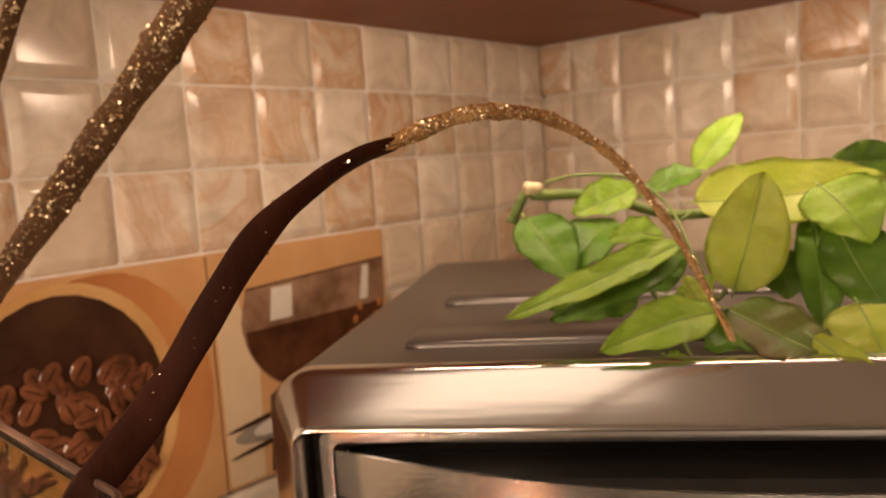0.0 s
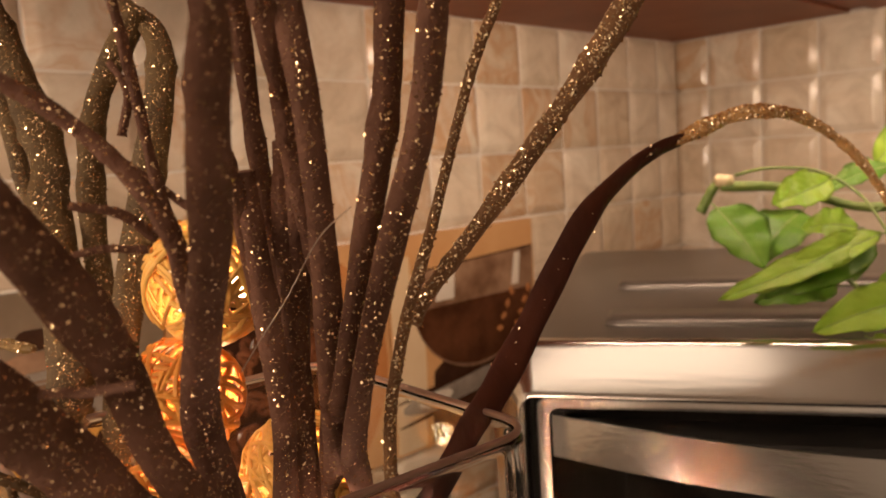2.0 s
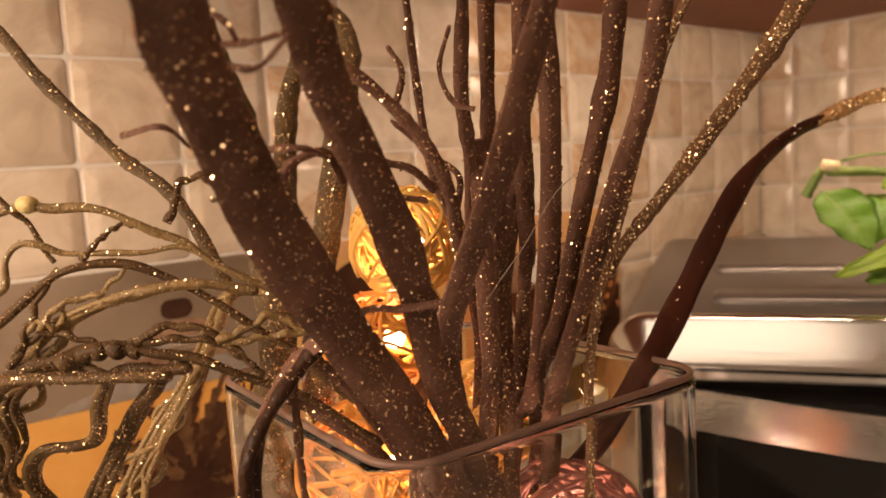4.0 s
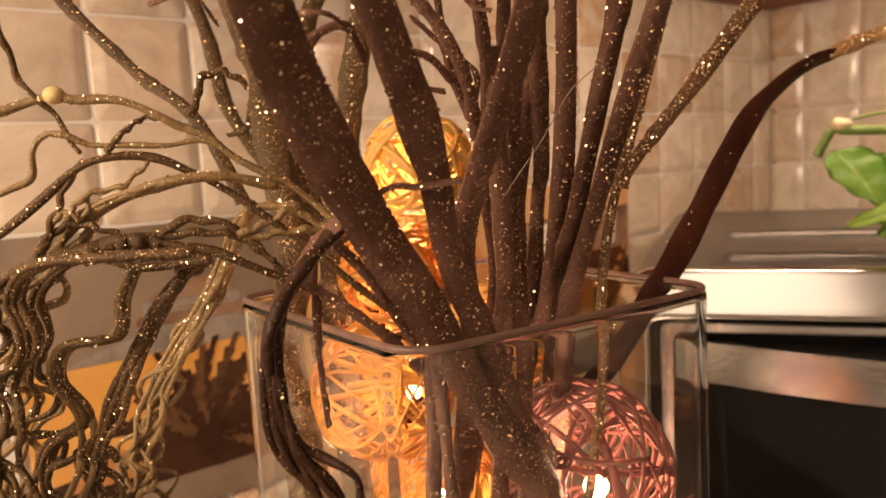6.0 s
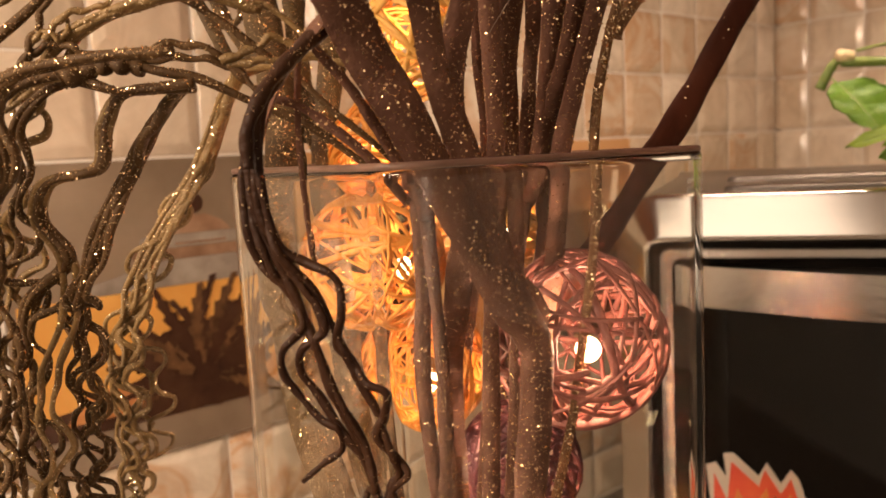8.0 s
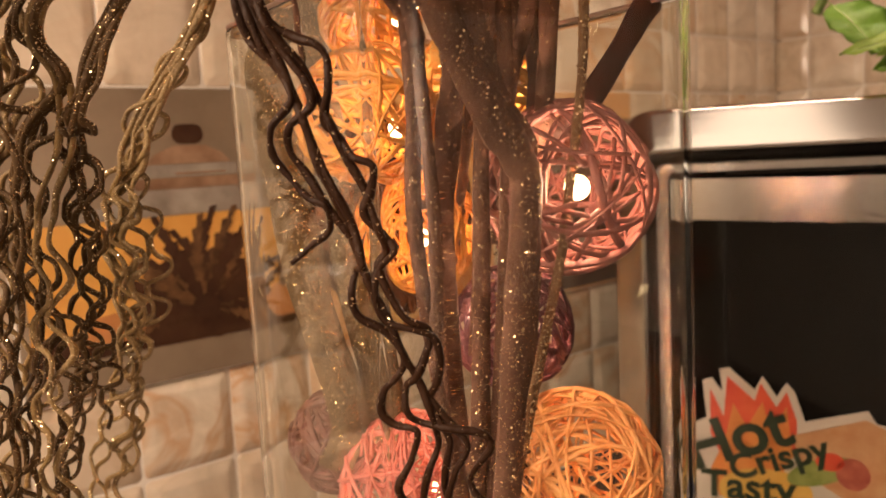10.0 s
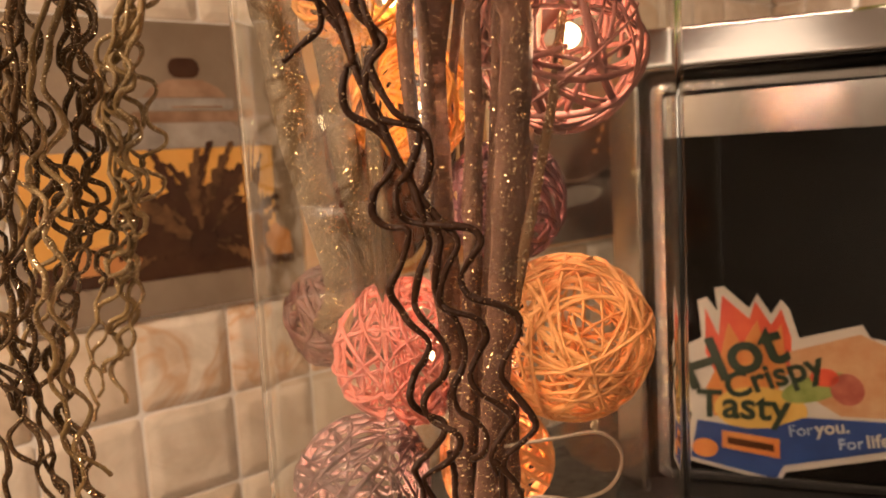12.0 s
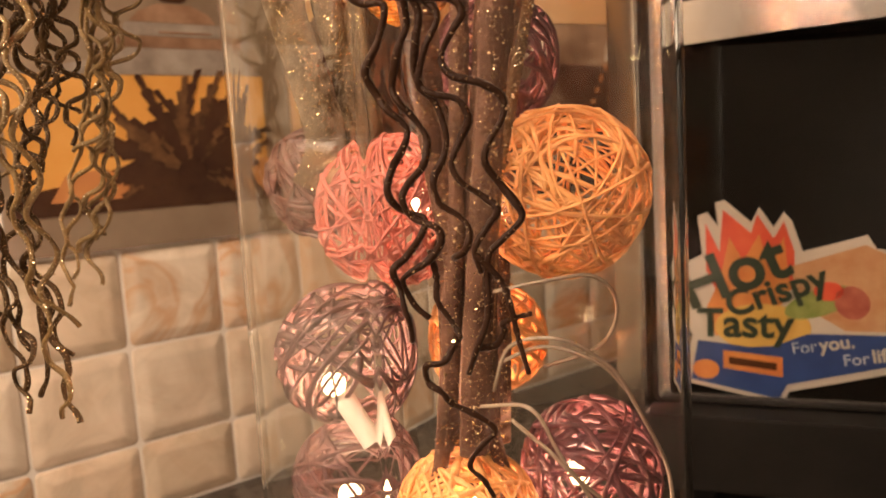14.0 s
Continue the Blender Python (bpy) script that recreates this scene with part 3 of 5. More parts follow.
def stuck(name, outline, level, mat, label=""):
    bm = bmesh.new()
    prism(bm, outline, face, 0.0, -0.0003 - 0.00025 * level)
    bmesh.ops.recalc_face_normals(bm, faces=bm.faces)
    return part(name, bm, mat, sticker, label, smooth=False)


stuck("white_base", [(0.009, 0.067), (0.014, 0.094), (0.009, 0.105), (0.011, 0.111), (0.016, 0.115), (0.013, 0.124), (0.009, 0.133), (0.020, 0.139), (0.018, 0.160), (0.023, 0.162), (0.0285, 0.154), (0.027, 0.167), (0.032, 0.168), (0.045, 0.156), (0.049, 0.164), (0.056, 0.153), (0.061, 0.161), (0.065, 0.156), (0.070, 0.140), (0.100, 0.148), (0.104, 0.141), (0.116, 0.139), (0.120, 0.078), (0.063, 0.064), (0.060, 0.057)], 0, M_S_WHITE)
stuck("flame_shape", [(0.022, 0.130), (0.022, 0.156), (0.029, 0.140), (0.031, 0.163), (0.045, 0.150), (0.048, 0.160), (0.056, 0.147), (0.061, 0.156), (0.066, 0.140), (0.066, 0.120), (0.03, 0.112)], 1, M_S_RED, "red flames")
stuck("burst", [(0.029, 0.125), (0.034, 0.148), (0.041, 0.135), (0.049, 0.150), (0.053, 0.132), (0.061, 0.148), (0.064, 0.12), (0.05, 0.093), (0.026, 0.094), (0.022, 0.11)], 2, M_S_ORANGE, "orange burst")
stuck("sun", oval(0.050, 0.099, 0.024, 0.013), 3, M_S_YELLOW, "yellow oval")
stuck("bread", [(0.064, 0.132), (0.099, 0.143), (0.113, 0.136), (0.118, 0.098), (0.09, 0.098), (0.068, 0.112)], 3, M_S_BREAD, "toasted bread")
stuck("lettuce", oval(0.078, 0.113, 0.018, 0.007, 20), 4, M_S_GREEN, "green lettuce")
stuck("tomato", oval(0.082, 0.119, 0.007, 0.005), 5, M_S_RED, "red tomato")
stuck("ham", oval(0.093, 0.113, 0.008, 0.009, 30), 5, mottled("sticker_ham", (0.30, 0.06, 0.04), (0.5, 0.16, 0.10), 90, 0.35), "dark red ham")
stuck("banner", [(0.013, 0.069), (0.017, 0.091), (0.044, 0.088), (0.056, 0.089), (0.072, 0.096), (0.117, 0.096), (0.118, 0.082), (0.062, 0.068), (0.058, 0.060)], 4, M_S_BLUE, "blue banner")
stuck("logo_box", [(0.030, 0.086), (0.060, 0.083), (0.060, 0.072), (0.030, 0.076)], 5, M_S_ORANGE, "orange box")
stuck("logo_bar", [(0.033, 0.0825), (0.057, 0.0797), (0.057, 0.0757), (0.033, 0.0785)], 6, M_COFFEE)
stuck("coin", oval(0.021, 0.075, 0.007, 0.0055), 5, M_S_ORANGE)


def words(text, x, z, size, turn, mat, bold=0.0, level=7):
    c = bpy.data.curves.new("lettering", "FONT")
    c.body, c.size, c.extrude, c.offset = text, size, 0.0002, bold
    probe = bpy.data.objects.new("lettering_source", c)
    scene.collection.objects.link(probe)
    me = bpy.data.meshes.new_from_object(probe.evaluated_get(bpy.context.evaluated_depsgraph_get()))
    bpy.data.objects.remove(probe)
    me.materials.clear()
    me.materials.append(mat)
    ob = new("lettering", me)
    ob.parent = sticker
    ob.matrix_basis = pose(x, -0.0003 - 0.00025 * level, z, 90, 0, 0) @ pose(0, 0, 0, 0, 0, turn)
    return ob


words("Hot", 0.0125, 0.1085, 0.035, 21, M_S_DARK, 0.0008)
words("Crispy", 0.034, 0.1045, 0.0195, 19, M_S_DARK, 0.0005)
words("Tasty", 0.017, 0.0940, 0.022, 0, M_S_DARK, 0.0005)
words("For", 0.064, 0.085, 0.0088, 9, M_S_BLUE)
words("For", 0.0645, 0.0852, 0.0088, 9, M_S_PALE)
words("you.", 0.078, 0.0872, 0.0098, 9, M_S_WHITE, 0.0002)
words("For", 0.089, 0.0795, 0.0088, 9, M_S_PALE)
words("life", 0.1025, 0.0818, 0.0098, 9, M_S_WHITE, 0.0002)

# ---- vase ----
VASE = pose(-0.142, 0.1505, 0.0, 0, 0, 45.5)
VH, VR = 0.0545, 0.3355
vase = thing("glass_vase", "tall square clear glass vase with rounded corners", "vase")
vase.matrix_world = VASE
bm = bmesh.new()
levels = []
for off, z, r in ((0.003, GROUND, 0.011), (0.0, GROUND + 0.003, 0.013), (0.0, GROUND + 0.006, 0.013), (0.0, VR - 0.003, 0.013), (0.0, VR - 0.0015, 0.013), (0.0005, VR - 0.0003, 0.0125), (0.0010, VR, 0.012), (0.0014, VR, 0.0118), (0.0019, VR - 0.0003, 0.0112), (0.0024, VR - 0.0015, 0.0105), (0.0024, VR - 0.003, 0.0105), (0.0024, GROUND + 0.018, 0.0105), (0.0024, GROUND + 0.014, 0.0105), (0.008, GROUND + 0.011, 0.008)):
    loop = rounded(-VH + off, VH - off, -VH + off, VH - off, r, 10)
    eased = []
    for c in range(4):
        arc = loop[c * 11:c * 11 + 11]
        a, b = (Vector(arc[0]) - Vector(arc[1])).normalized(), (Vector(arc[-1]) - Vector(arc[-2])).normalized()
        a, b = [Vector((round(v.x), round(v.y))) * 0.0015 for v in (a, b)]
        eased += [tuple(Vector(arc[0]) + a), *arc, tuple(Vector(arc[-1]) + b)]
    levels.append([bm.verts.new((x, y, z)) for x, y in eased])
for p, q in zip(levels, levels[1:]):
    for j in range(len(p)):
        i = (j + 1) % len(p)
        bm.faces.new((p[j], p[i], q[i], q[j]))
bm.faces.new(levels[0][::-1])
bm.faces.new(levels[-1])
bmesh.ops.recalc_face_normals(bm, faces=bm.faces)
glass = sharp(part("glass_wall", bm, M_GLASS, vase, "thick clear glass"), 50)
glass.visible_shadow = False
bm = bmesh.new()
lip = [Vector((x, y, VR + 0.0003)) for x, y in rounded(-VH + 0.0012, VH - 0.0012, -VH + 0.0012, VH - 0.0012, 0.0118, 10)]
tube(bm, lip, lambda u: 0.00095, 10, closed=True)
part("rim", bm, M_RIMGLASS, vase, "ground glass rim").visible_shadow = False


# ---- string of wicker ball lights ----
def wicker(name, c1, c2):
    return mottled(name, c1, c2, 160, 0.55, bump=0.4, bump_scale=900, Transmission_Weight=0.0, Subsurface_Weight=0.1, Subsurface_Radius=(0.003, 0.0015, 0.0007))


W_YELLOW = wicker("yellow_wicker", (0.60, 0.31, 0.055), (0.76, 0.45, 0.12))
W_ORANGE = wicker("orange_wicker", (0.62, 0.24, 0.065), (0.82, 0.42, 0.16))
W_AMBER = wicker("amber_wicker", (0.52, 0.18, 0.022), (0.66, 0.29, 0.045))
W_PINK = wicker("pink_wicker", (0.33, 0.075, 0.056), (0.48, 0.14, 0.10))
W_RED = wicker("dusky_red_wicker", (0.19, 0.058, 0.046), (0.34, 0.125, 0.092))
W_MAUVE = wicker("mauve_wicker", (0.072, 0.030, 0.028), (0.14, 0.064, 0.056))
W_DARK = wicker("dark_brown_wicker", (0.075, 0.021, 0.015), (0.13, 0.042, 0.029))
W_PLUM = wicker("plum_wicker", (0.085, 0.02, 0.026), (0.17, 0.05, 0.052))


def ball(at, r, mat, tone, watts, seed, bulb_at=None, strands=46, socket=False, gauge=1.0):
    root = thing("wicker_ball_light", tone + " woven wicker ball light in the vase", "string light", "wicker ball lights")
    root.location = at
    rg = random.Random(seed)
    bm = bmesh.new()
    for k in range(strands):
        axis = Vector((rg.gauss(0, 1), rg.gauss(0, 1), rg.gauss(0, 1))).normalized()
        tilt = rg.uniform(-0.45, 0.45)
        a = axis.orthogonal().normalized()
        b = axis.cross(a)
        rr = r * rg.uniform(0.91, 1.0)
        start, span = rg.uniform(0, 6.3), rg.uniform(2.2, 6.0)
        wob, ph = rg.uniform(0.0, 0.16), rg.uniform(0, 6)
        path = []
        for j in range(21):
            t = start + span * j / 20
            p = (a * math.cos(t) + b * math.sin(t)) + axis * (tilt + wob * math.sin(2.3 * t + ph))
            path.append(p.normalized() * rr)
        w = gauge * rg.uniform(0.0006, 0.00125)
        tube(bm, path, lambda u: w * (1 + 0.12 * math.sin(9 * u + ph)), 6, 0.6)
    tagged(part("woven_shell", bm, mat, root), kind="stuff")
    spot = Vector(bulb_at or (rg.uniform(-0.2, 0.2) * r, -0.35 * r, rg.uniform(-0.2, 0.2) * r))
    bm = bmesh.new()
    bmesh.ops.create_uvsphere(bm, u_segments=12, v_segments=8, radius=0.0037, matrix=Matrix.Translation(spot))
    part("bulb", bm, M_BULB, root, "small glowing bulb").visible_shadow = False
    if socket:
        bm = bmesh.new()
        tube(bm, [spot + Vector((0.002, 0, -0.003)), spot + Vector((0.012, -0.002, -0.018))], lambda u: 0.0034, 12)
        sharp(part("socket", bm, M_SOCKET, root, "cream plastic socket"))
    lamp = bpy.data.lights.new("bulb_glow", "POINT")
    lamp.energy, lamp.color, lamp.shadow_soft_size = watts * 1.5, (1.0, 0.62, 0.43), 0.0026
    glow = new("bulb_glow", lamp)
    glow.parent = root
    glow.location = spot
    return root


ball((-0.108, 0.152, 0.1885), 0.0270, W_ORANGE, "orange straw", 0.10, 1, (-0.021, -0.012, -0.006), 92, gauge=0.74)
ball((-0.160, 0.147, 0.1853), 0.0245, W_PINK, "pink", 0.060, 2, (0.012, -0.010, 0.003), 66, gauge=0.8)
ball((-0.1785, 0.147, 0.1395), 0.0230, W_MAUVE, "dark mauve", 0.30, 3, (0.001, -0.016, -0.006), 40, socket=True)
ball((-0.102, 0.152, 0.0995), 0.0225, W_PLUM, "plum red", 0.13, 4, (-0.004, -0.014, 0.004), 50)
ball((-0.140, 0.126, 0.0905), 0.0240, W_ORANGE, "pale orange straw", 0.06, 5, (0.004, 0.010, 0.002), 80, gauge=0.78)
ball((-0.1365, 0.178, 0.136), 0.0205, W_ORANGE, "pale orange straw", 0.07, 6, (0.002, 0.008, 0.0), 60)
ball((-0.129, 0.173, 0.232), 0.0215, W_PLUM, "plum", 0.06, 7)
ball((-0.1085, 0.153, 0.2800), 0.0272, W_RED, "dusky red", 0.11, 8, (0.004, -0.017, 0.001), 50)
ball((-0.168, 0.150, 0.306), 0.0225, W_AMBER, "amber orange", 0.042, 9, (0.004, 0.010, -0.004), 44)
ball((-0.159, 0.168, 0.2665), 0.0212, W_AMBER, "amber orange", 0.048, 10, (0.004, -0.008, -0.002), 42)
ball((-0.170, 0.172, 0.3405), 0.0182, W_AMBER, "amber orange", 0.042, 11, (0.004, 0.008, 0.0), 40)
ball((-0.159, 0.173, 0.3745), 0.0188, W_YELLOW, "yellow straw", 0.026, 12, (0.004, 0.010, -0.004), 46)
ball((-0.135, 0.172, 0.316), 0.0190, W_YELLOW, "yellow straw", 0.026, 18, (0.004, 0.010, -0.004), 46)
ball((-0.187, 0.161, 0.195), 0.0190, W_DARK, "dark plum", 0.012, 13, (0.004, 0.006, 0.0), 70)
ball((-0.180, 0.152, 0.094), 0.0210, W_MAUVE, "dark mauve", 0.05, 14)
ball((-0.120, 0.122, 0.012), 0.0215, W_PLUM, "plum red", 0.02, 15)
ball((-0.167, 0.145, 0.011), 0.0205, W_PINK, "pink", 0.02, 16)
ball((-0.130, 0.170, 0.052), 0.0205, W_MAUVE, "mauve", 0.02, 17)
string_cable = thing("string_light_wire", "pale clear wire of the string lights coiled in the vase", "wire")


def wire(points):
    bm = bmesh.new()
    tube(bm, glide(points, 40), lambda u: 0.0006, 6)
    return part("wire_loop", bm, M_WIRE, string_cable)


wire([(-0.128, 0.120, 0.163), (-0.112, 0.120, 0.166), (-0.099, 0.125, 0.166), (-0.093, 0.130, 0.157), (-0.098, 0.135, 0.144), (-0.115, 0.140, 0.136)])
wire([(-0.128, 0.120, 0.135), (-0.122, 0.115, 0.149), (-0.108, 0.110, 0.152), (-0.095, 0.115, 0.143), (-0.088, 0.120, 0.130), (-0.080, 0.130, 0.110), (-0.078, 0.130, 0.096)])
wire([(-0.126, 0.120, 0.143), (-0.113, 0.118, 0.148), (-0.098, 0.115, 0.144), (-0.089, 0.120, 0.133)])
wire([(-0.131, 0.115, 0.132), (-0.117, 0.108, 0.134), (-0.110, 0.106, 0.124), (-0.105, 0.106, 0.116), (-0.095, 0.110, 0.105)])
wire([(-0.122, 0.110, 0.130), (-0.107, 0.106, 0.118), (-0.099, 0.108, 0.106)])
wire([(-0.141, 0.180, 0.320), (-0.137, 0.180, 0.329), (-0.128, 0.180, 0.327), (-0.125, 0.175, 0.317), (-0.130, 0.170, 0.306)])

# ---- glitter stems in the vase ----
stem_count = [0]
DUST = {M_STEM: (1.9e6, 0.00023, M_FLAKE), M_SPARK: (4.0e6, 0.00027, M_PALEFLAKE), M_TWIG: (1.9e6, 0.00019, M_FLAKE), M_GOLD: (1.8e6, 0.00024, M_FLAKE),
        M_GOLDTWIG: (2.4e6, 0.00019, M_PALEFLAKE), M_CURL: (0.35e6, 0.00019, M_FLAKE), M_ARCH: (5.5e6, 0.00033, M_PALEFLAKE), M_RIBBON: (0.10e6, 0.00030, M_PALEFLAKE)}
# glitter thickens towards this direction, so that side looks lit and the other shaded
LIT_SIDE = np.array((0.50, -0.52, 0.69))


def ring_points(rings):
    return np.array([[v.co[:] for v in ring] for ring in rings])


def dust(pts, mat, parent, seed, thin=1.0):
    """Loose metal flakes stuck all over a stick whose rings of points are given, each lying at an angle of its own;
    denser on the side meant to look lit.
    """
    per, half, flake = DUST[mat]
    rg = np.random.default_rng(seed)
    n, sides = pts.shape[:2]
    girth = np.linalg.norm(pts - np.roll(pts, 1, axis=1), axis=2).sum(axis=1)[:-1]
    run = np.linalg.norm(np.diff(pts.mean(axis=1), axis=0), axis=1)
    patch = girth * run
    count = int(per * thin * patch.sum())
    if count < 4:
        return
    k = rg.choice(n - 1, count, p=patch / patch.sum())
    j = rg.integers(0, sides, count)
    u, v = rg.random((count, 1)), rg.random((count, 1))
    i = (j + 1) % sides
    at = (pts[k, j] * (1 - v) + pts[k, i] * v) * (1 - u) + (pts[k + 1, j] * (1 - v) + pts[k + 1, i] * v) * u
    nor = at - (pts[k].mean(axis=1) * (1 - u) + pts[k + 1].mean(axis=1) * u)
    nor /= np.linalg.norm(nor, axis=1, keepdims=True) + 1e-9
    keep = rg.random(count) < 0.22 + 0.85 * np.clip(nor @ LIT_SIDE, 0, 1)
    at, nor = at[keep], nor[keep]
    count = len(at)
    lean = nor + rg.normal(0, 0.55, (count, 3))
    lean /= np.linalg.norm(lean, axis=1, keepdims=True) + 1e-9
    a = np.cross(lean, rg.normal(0, 1, (count, 3)))
    a /= np.linalg.norm(a, axis=1, keepdims=True) + 1e-9
    b = np.cross(lean, a)
    r = half * (0.6 + 1.3 * rg.random((count, 1)) ** 3)
    at = at + nor * r * 0.55
    quad = np.stack([at + a * r, at + b * r * 0.8, at - a * r, at - b * r * 0.8], axis=1).reshape(-1, 3)
    me = bpy.data.meshes.new("glitter")
    me.from_pydata(quad.tolist(), [], np.arange(count * 4).reshape(-1, 4).tolist())
    me.materials.append(flake)
    ob = new("glitter", me)
    ob.parent = parent
    tagged(ob, "loose gold glitter flakes", kind="stuff")


def stem(points, r0, r1, mat):
    """One glittered stick of the dried bouquet, with uneven sides."""
    stem_count[0] += 1
    rg = random.Random(stem_count[0])
    path = glide(points, 60)
    ph = [rg.uniform(0, 6) for _ in range(3)]
    bm = bmesh.new()
    knots = [rg.uniform(0.1, 0.95) for _ in range(2)]
    rings = tube(bm, path, lambda u: (r0 + (r1 - r0) * u) * (1 + 0.07 * math.sin(17 * u + ph[0]) + 0.05 * math.sin(41 * u + ph[1]) + 0.22 * sum(math.exp(-((u - q) / 0.012) ** 2) for q in knots)) * (1 if u < 0.97 else 0.75), 12, 0.72)
    # a split reed: one keeled side, one hollow side
    keel = (1.22, 1.02, 0.90, 0.92, 1.02, 1.14, 1.20, 0.98, 0.80, 0.70, 0.82, 1.00)
    for ring in rings:
        c = sum((v.co for v in ring), Vector()) / len(ring)
        for v, q in zip(ring, keel):
            v.co = c + (v.co - c) * (q + rg.uniform(-0.06, 0.06))
    pts = ring_points(rings)
    tone = "gold" if mat in (M_GOLD, M_GOLDTWIG) else "dark brown"
    ob = sharp(part("decorative_stem", bm, mat), 42)
    dust(pts, mat, ob, stem_count[0])
    return tagged(ob, tone + " dried stem dusted with glitter, standing in the vase", "decorative stem", "glitter stems")


def arching_stem(low, high):
    """The long stem that bows over: a flat bare ribbon below, a thin glittered tip above."""
    root = thing("arching_stem", "long brown stem arching over, its tip covered in gold glitter", "decorative stem", "glitter stems")
    bm = bmesh.new()
    path = glide(low, 90)
    rows = []
    for k, p in enumerate(path):
        # a flat ribbon that twists once on its way up and narrows to the tip
        u = k / 90
        d = (path[min(k + 1, 90)] - path[max(k - 1, 0)]).normalized()
        across = d.cross(Vector((0.25, -0.95, 0.1))).normalized()
        across = Matrix.Rotation(radians(8 + 34 * max(0.0, u - 0.72) / 0.28 + 12 * math.sin(9 * u)), 3, d) @ across
        thick = d.cross(across)
        w = 0.0045 * (1 - 0.30 * max(0.0, u - 0.5) / 0.5) * (1 + 0.07 * math.sin(21 * u) + 0.04 * math.sin(47 * u))
        w *= 1 - 0.30 * max(0.0, u - 0.9) / 0.1
        rows.append([bm.verts.new(p + across * w * x + thick * 0.0011 * z) for x, z in ((-1, 0), (-0.9, 0.6), (-0.45, 1.1), (0, 0.55), (0.45, 1.1), (0.9, 0.6), (1, 0), (0.9, -0.5), (0.4, -0.9), (0, -1.1), (-0.4, -0.9), (-0.9, -0.5))])
    for p, q in zip(rows, rows[1:]):
        for j in range(12):
            i = (j + 1) % 12
            bm.faces.new((p[j], p[i], q[i], q[j]))
    bm.faces.new(rows[0][::-1])
    bm.faces.new(rows[-1])
    pts = ring_points(rows)
    bmesh.ops.recalc_face_normals(bm, faces=bm.faces)
    ribbon = part("ribbon", bm, M_RIBBON, root, "bare dark brown ribbon")
    dust(pts[35:], M_RIBBON, ribbon, 901)
    bm = bmesh.new()
    rings = tube(bm, glide(high, 90), lambda u: (0.0031 - 0.0017 * u) * (1 + 0.10 * math.sin(40 * u) + 0.07 * math.sin(97 * u)) * min(1.0, 0.45 + 9 * u), 10, 0.75)
    pts = ring_points(rings)
    tip = part("tip", bm, M_ARCH, root, "gold glittered tip")
    dust(pts, M_ARCH, tip, 902)


def twig(points, r, mat, sway):
    stem_count[0] += 1
    rg = random.Random(stem_count[0])
    path = glide(points, 70)
    a, b = rg.uniform(0, 6), rg.uniform(0, 6)
    path = [p + Vector((math.sin(23 * k / 70 + a), math.cos(19 * k / 70 + b), math.sin(29 * k / 70 + b))) * sway * min(1, k / 12) * 0.5 for k, p in enumerate(path)]
    bm = bmesh.new()
    pts = ring_points(tube(bm, path, lambda u: r * (1 + 0.14 * math.sin(31 * u + a)) * (1 - 0.35 * u), 8))
    tone = "gold" if mat is M_GOLDTWIG else "dark brown"
    ob = part("curly_twig", bm, mat)
    dust(pts, mat, ob, 300 + stem_count[0])
    return tagged(ob, tone + " arching curly twig dusted with glitter", "curly twig", "curly glitter twigs")


def curls(points, count, spread, mat, seed, swing=0.0042, wave=0.0195, start=0.06):
    """A bunch of strands that leave one limb together and hang down in uneven waves."""
    rg = random.Random(seed)
    base = glide(points, 220)
    run = sum((b - a).length for a, b in zip(base, base[1:]))
    step = rg.uniform(0, 6)
    for n in range(count):
        facing = rg.uniform(-0.6, 0.6)
        across = Vector((math.cos(facing), math.sin(facing), 0))
        off = Vector((0.98, 0.17, 0)) * spread * ((n + 0.5) / count * 2 - 1 + rg.uniform(-0.25, 0.25)) + Vector((0, rg.uniform(-0.4, 0.4) * spread, 0))
        amp, ph = swing * rg.uniform(0.75, 1.2), step + rg.gauss(0, 0.6)
        length = wave * rg.uniform(0.88, 1.14)
        turn, beat = rg.uniform(0, 6), rg.uniform(5, 9)
        last = int(220 * rg.uniform(0.8, 1.0)) if n else 220
        path = []
        for k in range(0, last + 1):
            u = k / 220
            w = 2 * math.pi * u * run / length + ph + 0.9 * math.sin(beat * u + turn)
            grow = min(1.0, max(0.0, (u - start) * 7.0)) * (0.9 + 0.25 * math.sin(2.1 * beat * u + ph))
            zig = math.sin(w) + 0.08 * math.sin(3 * w + 0.4)
            path.append(base[k] + off * (0.25 + 0.75 * min(1, u * 2)) + (across * zig + Vector((0, 0.3 * math.cos(w + turn), 0.12 * math.sin(2 * w + turn)))) * amp * grow)
        path = glide(path, 260)
        bm = bmesh.new()
        r = rg.uniform(0.00092, 0.00122) * (0.88 if mat is M_CURL else 1.0)
        pts = ring_points(tube(bm, path, lambda u: r * (1 + 0.16 * math.sin(60 * u + ph) + 0.08 * math.sin(147 * u)) * (1 - 0.25 * u), 7))
        tone = "gold" if mat is M_GOLDTWIG else "dark brown"
        ob = part("hanging_curl", bm, mat)
        dust(pts, mat, ob, seed * 20 + n)
        tagged(ob, tone + " wavy hanging twig dusted with glitter", "curly twig", "hanging glitter curls")


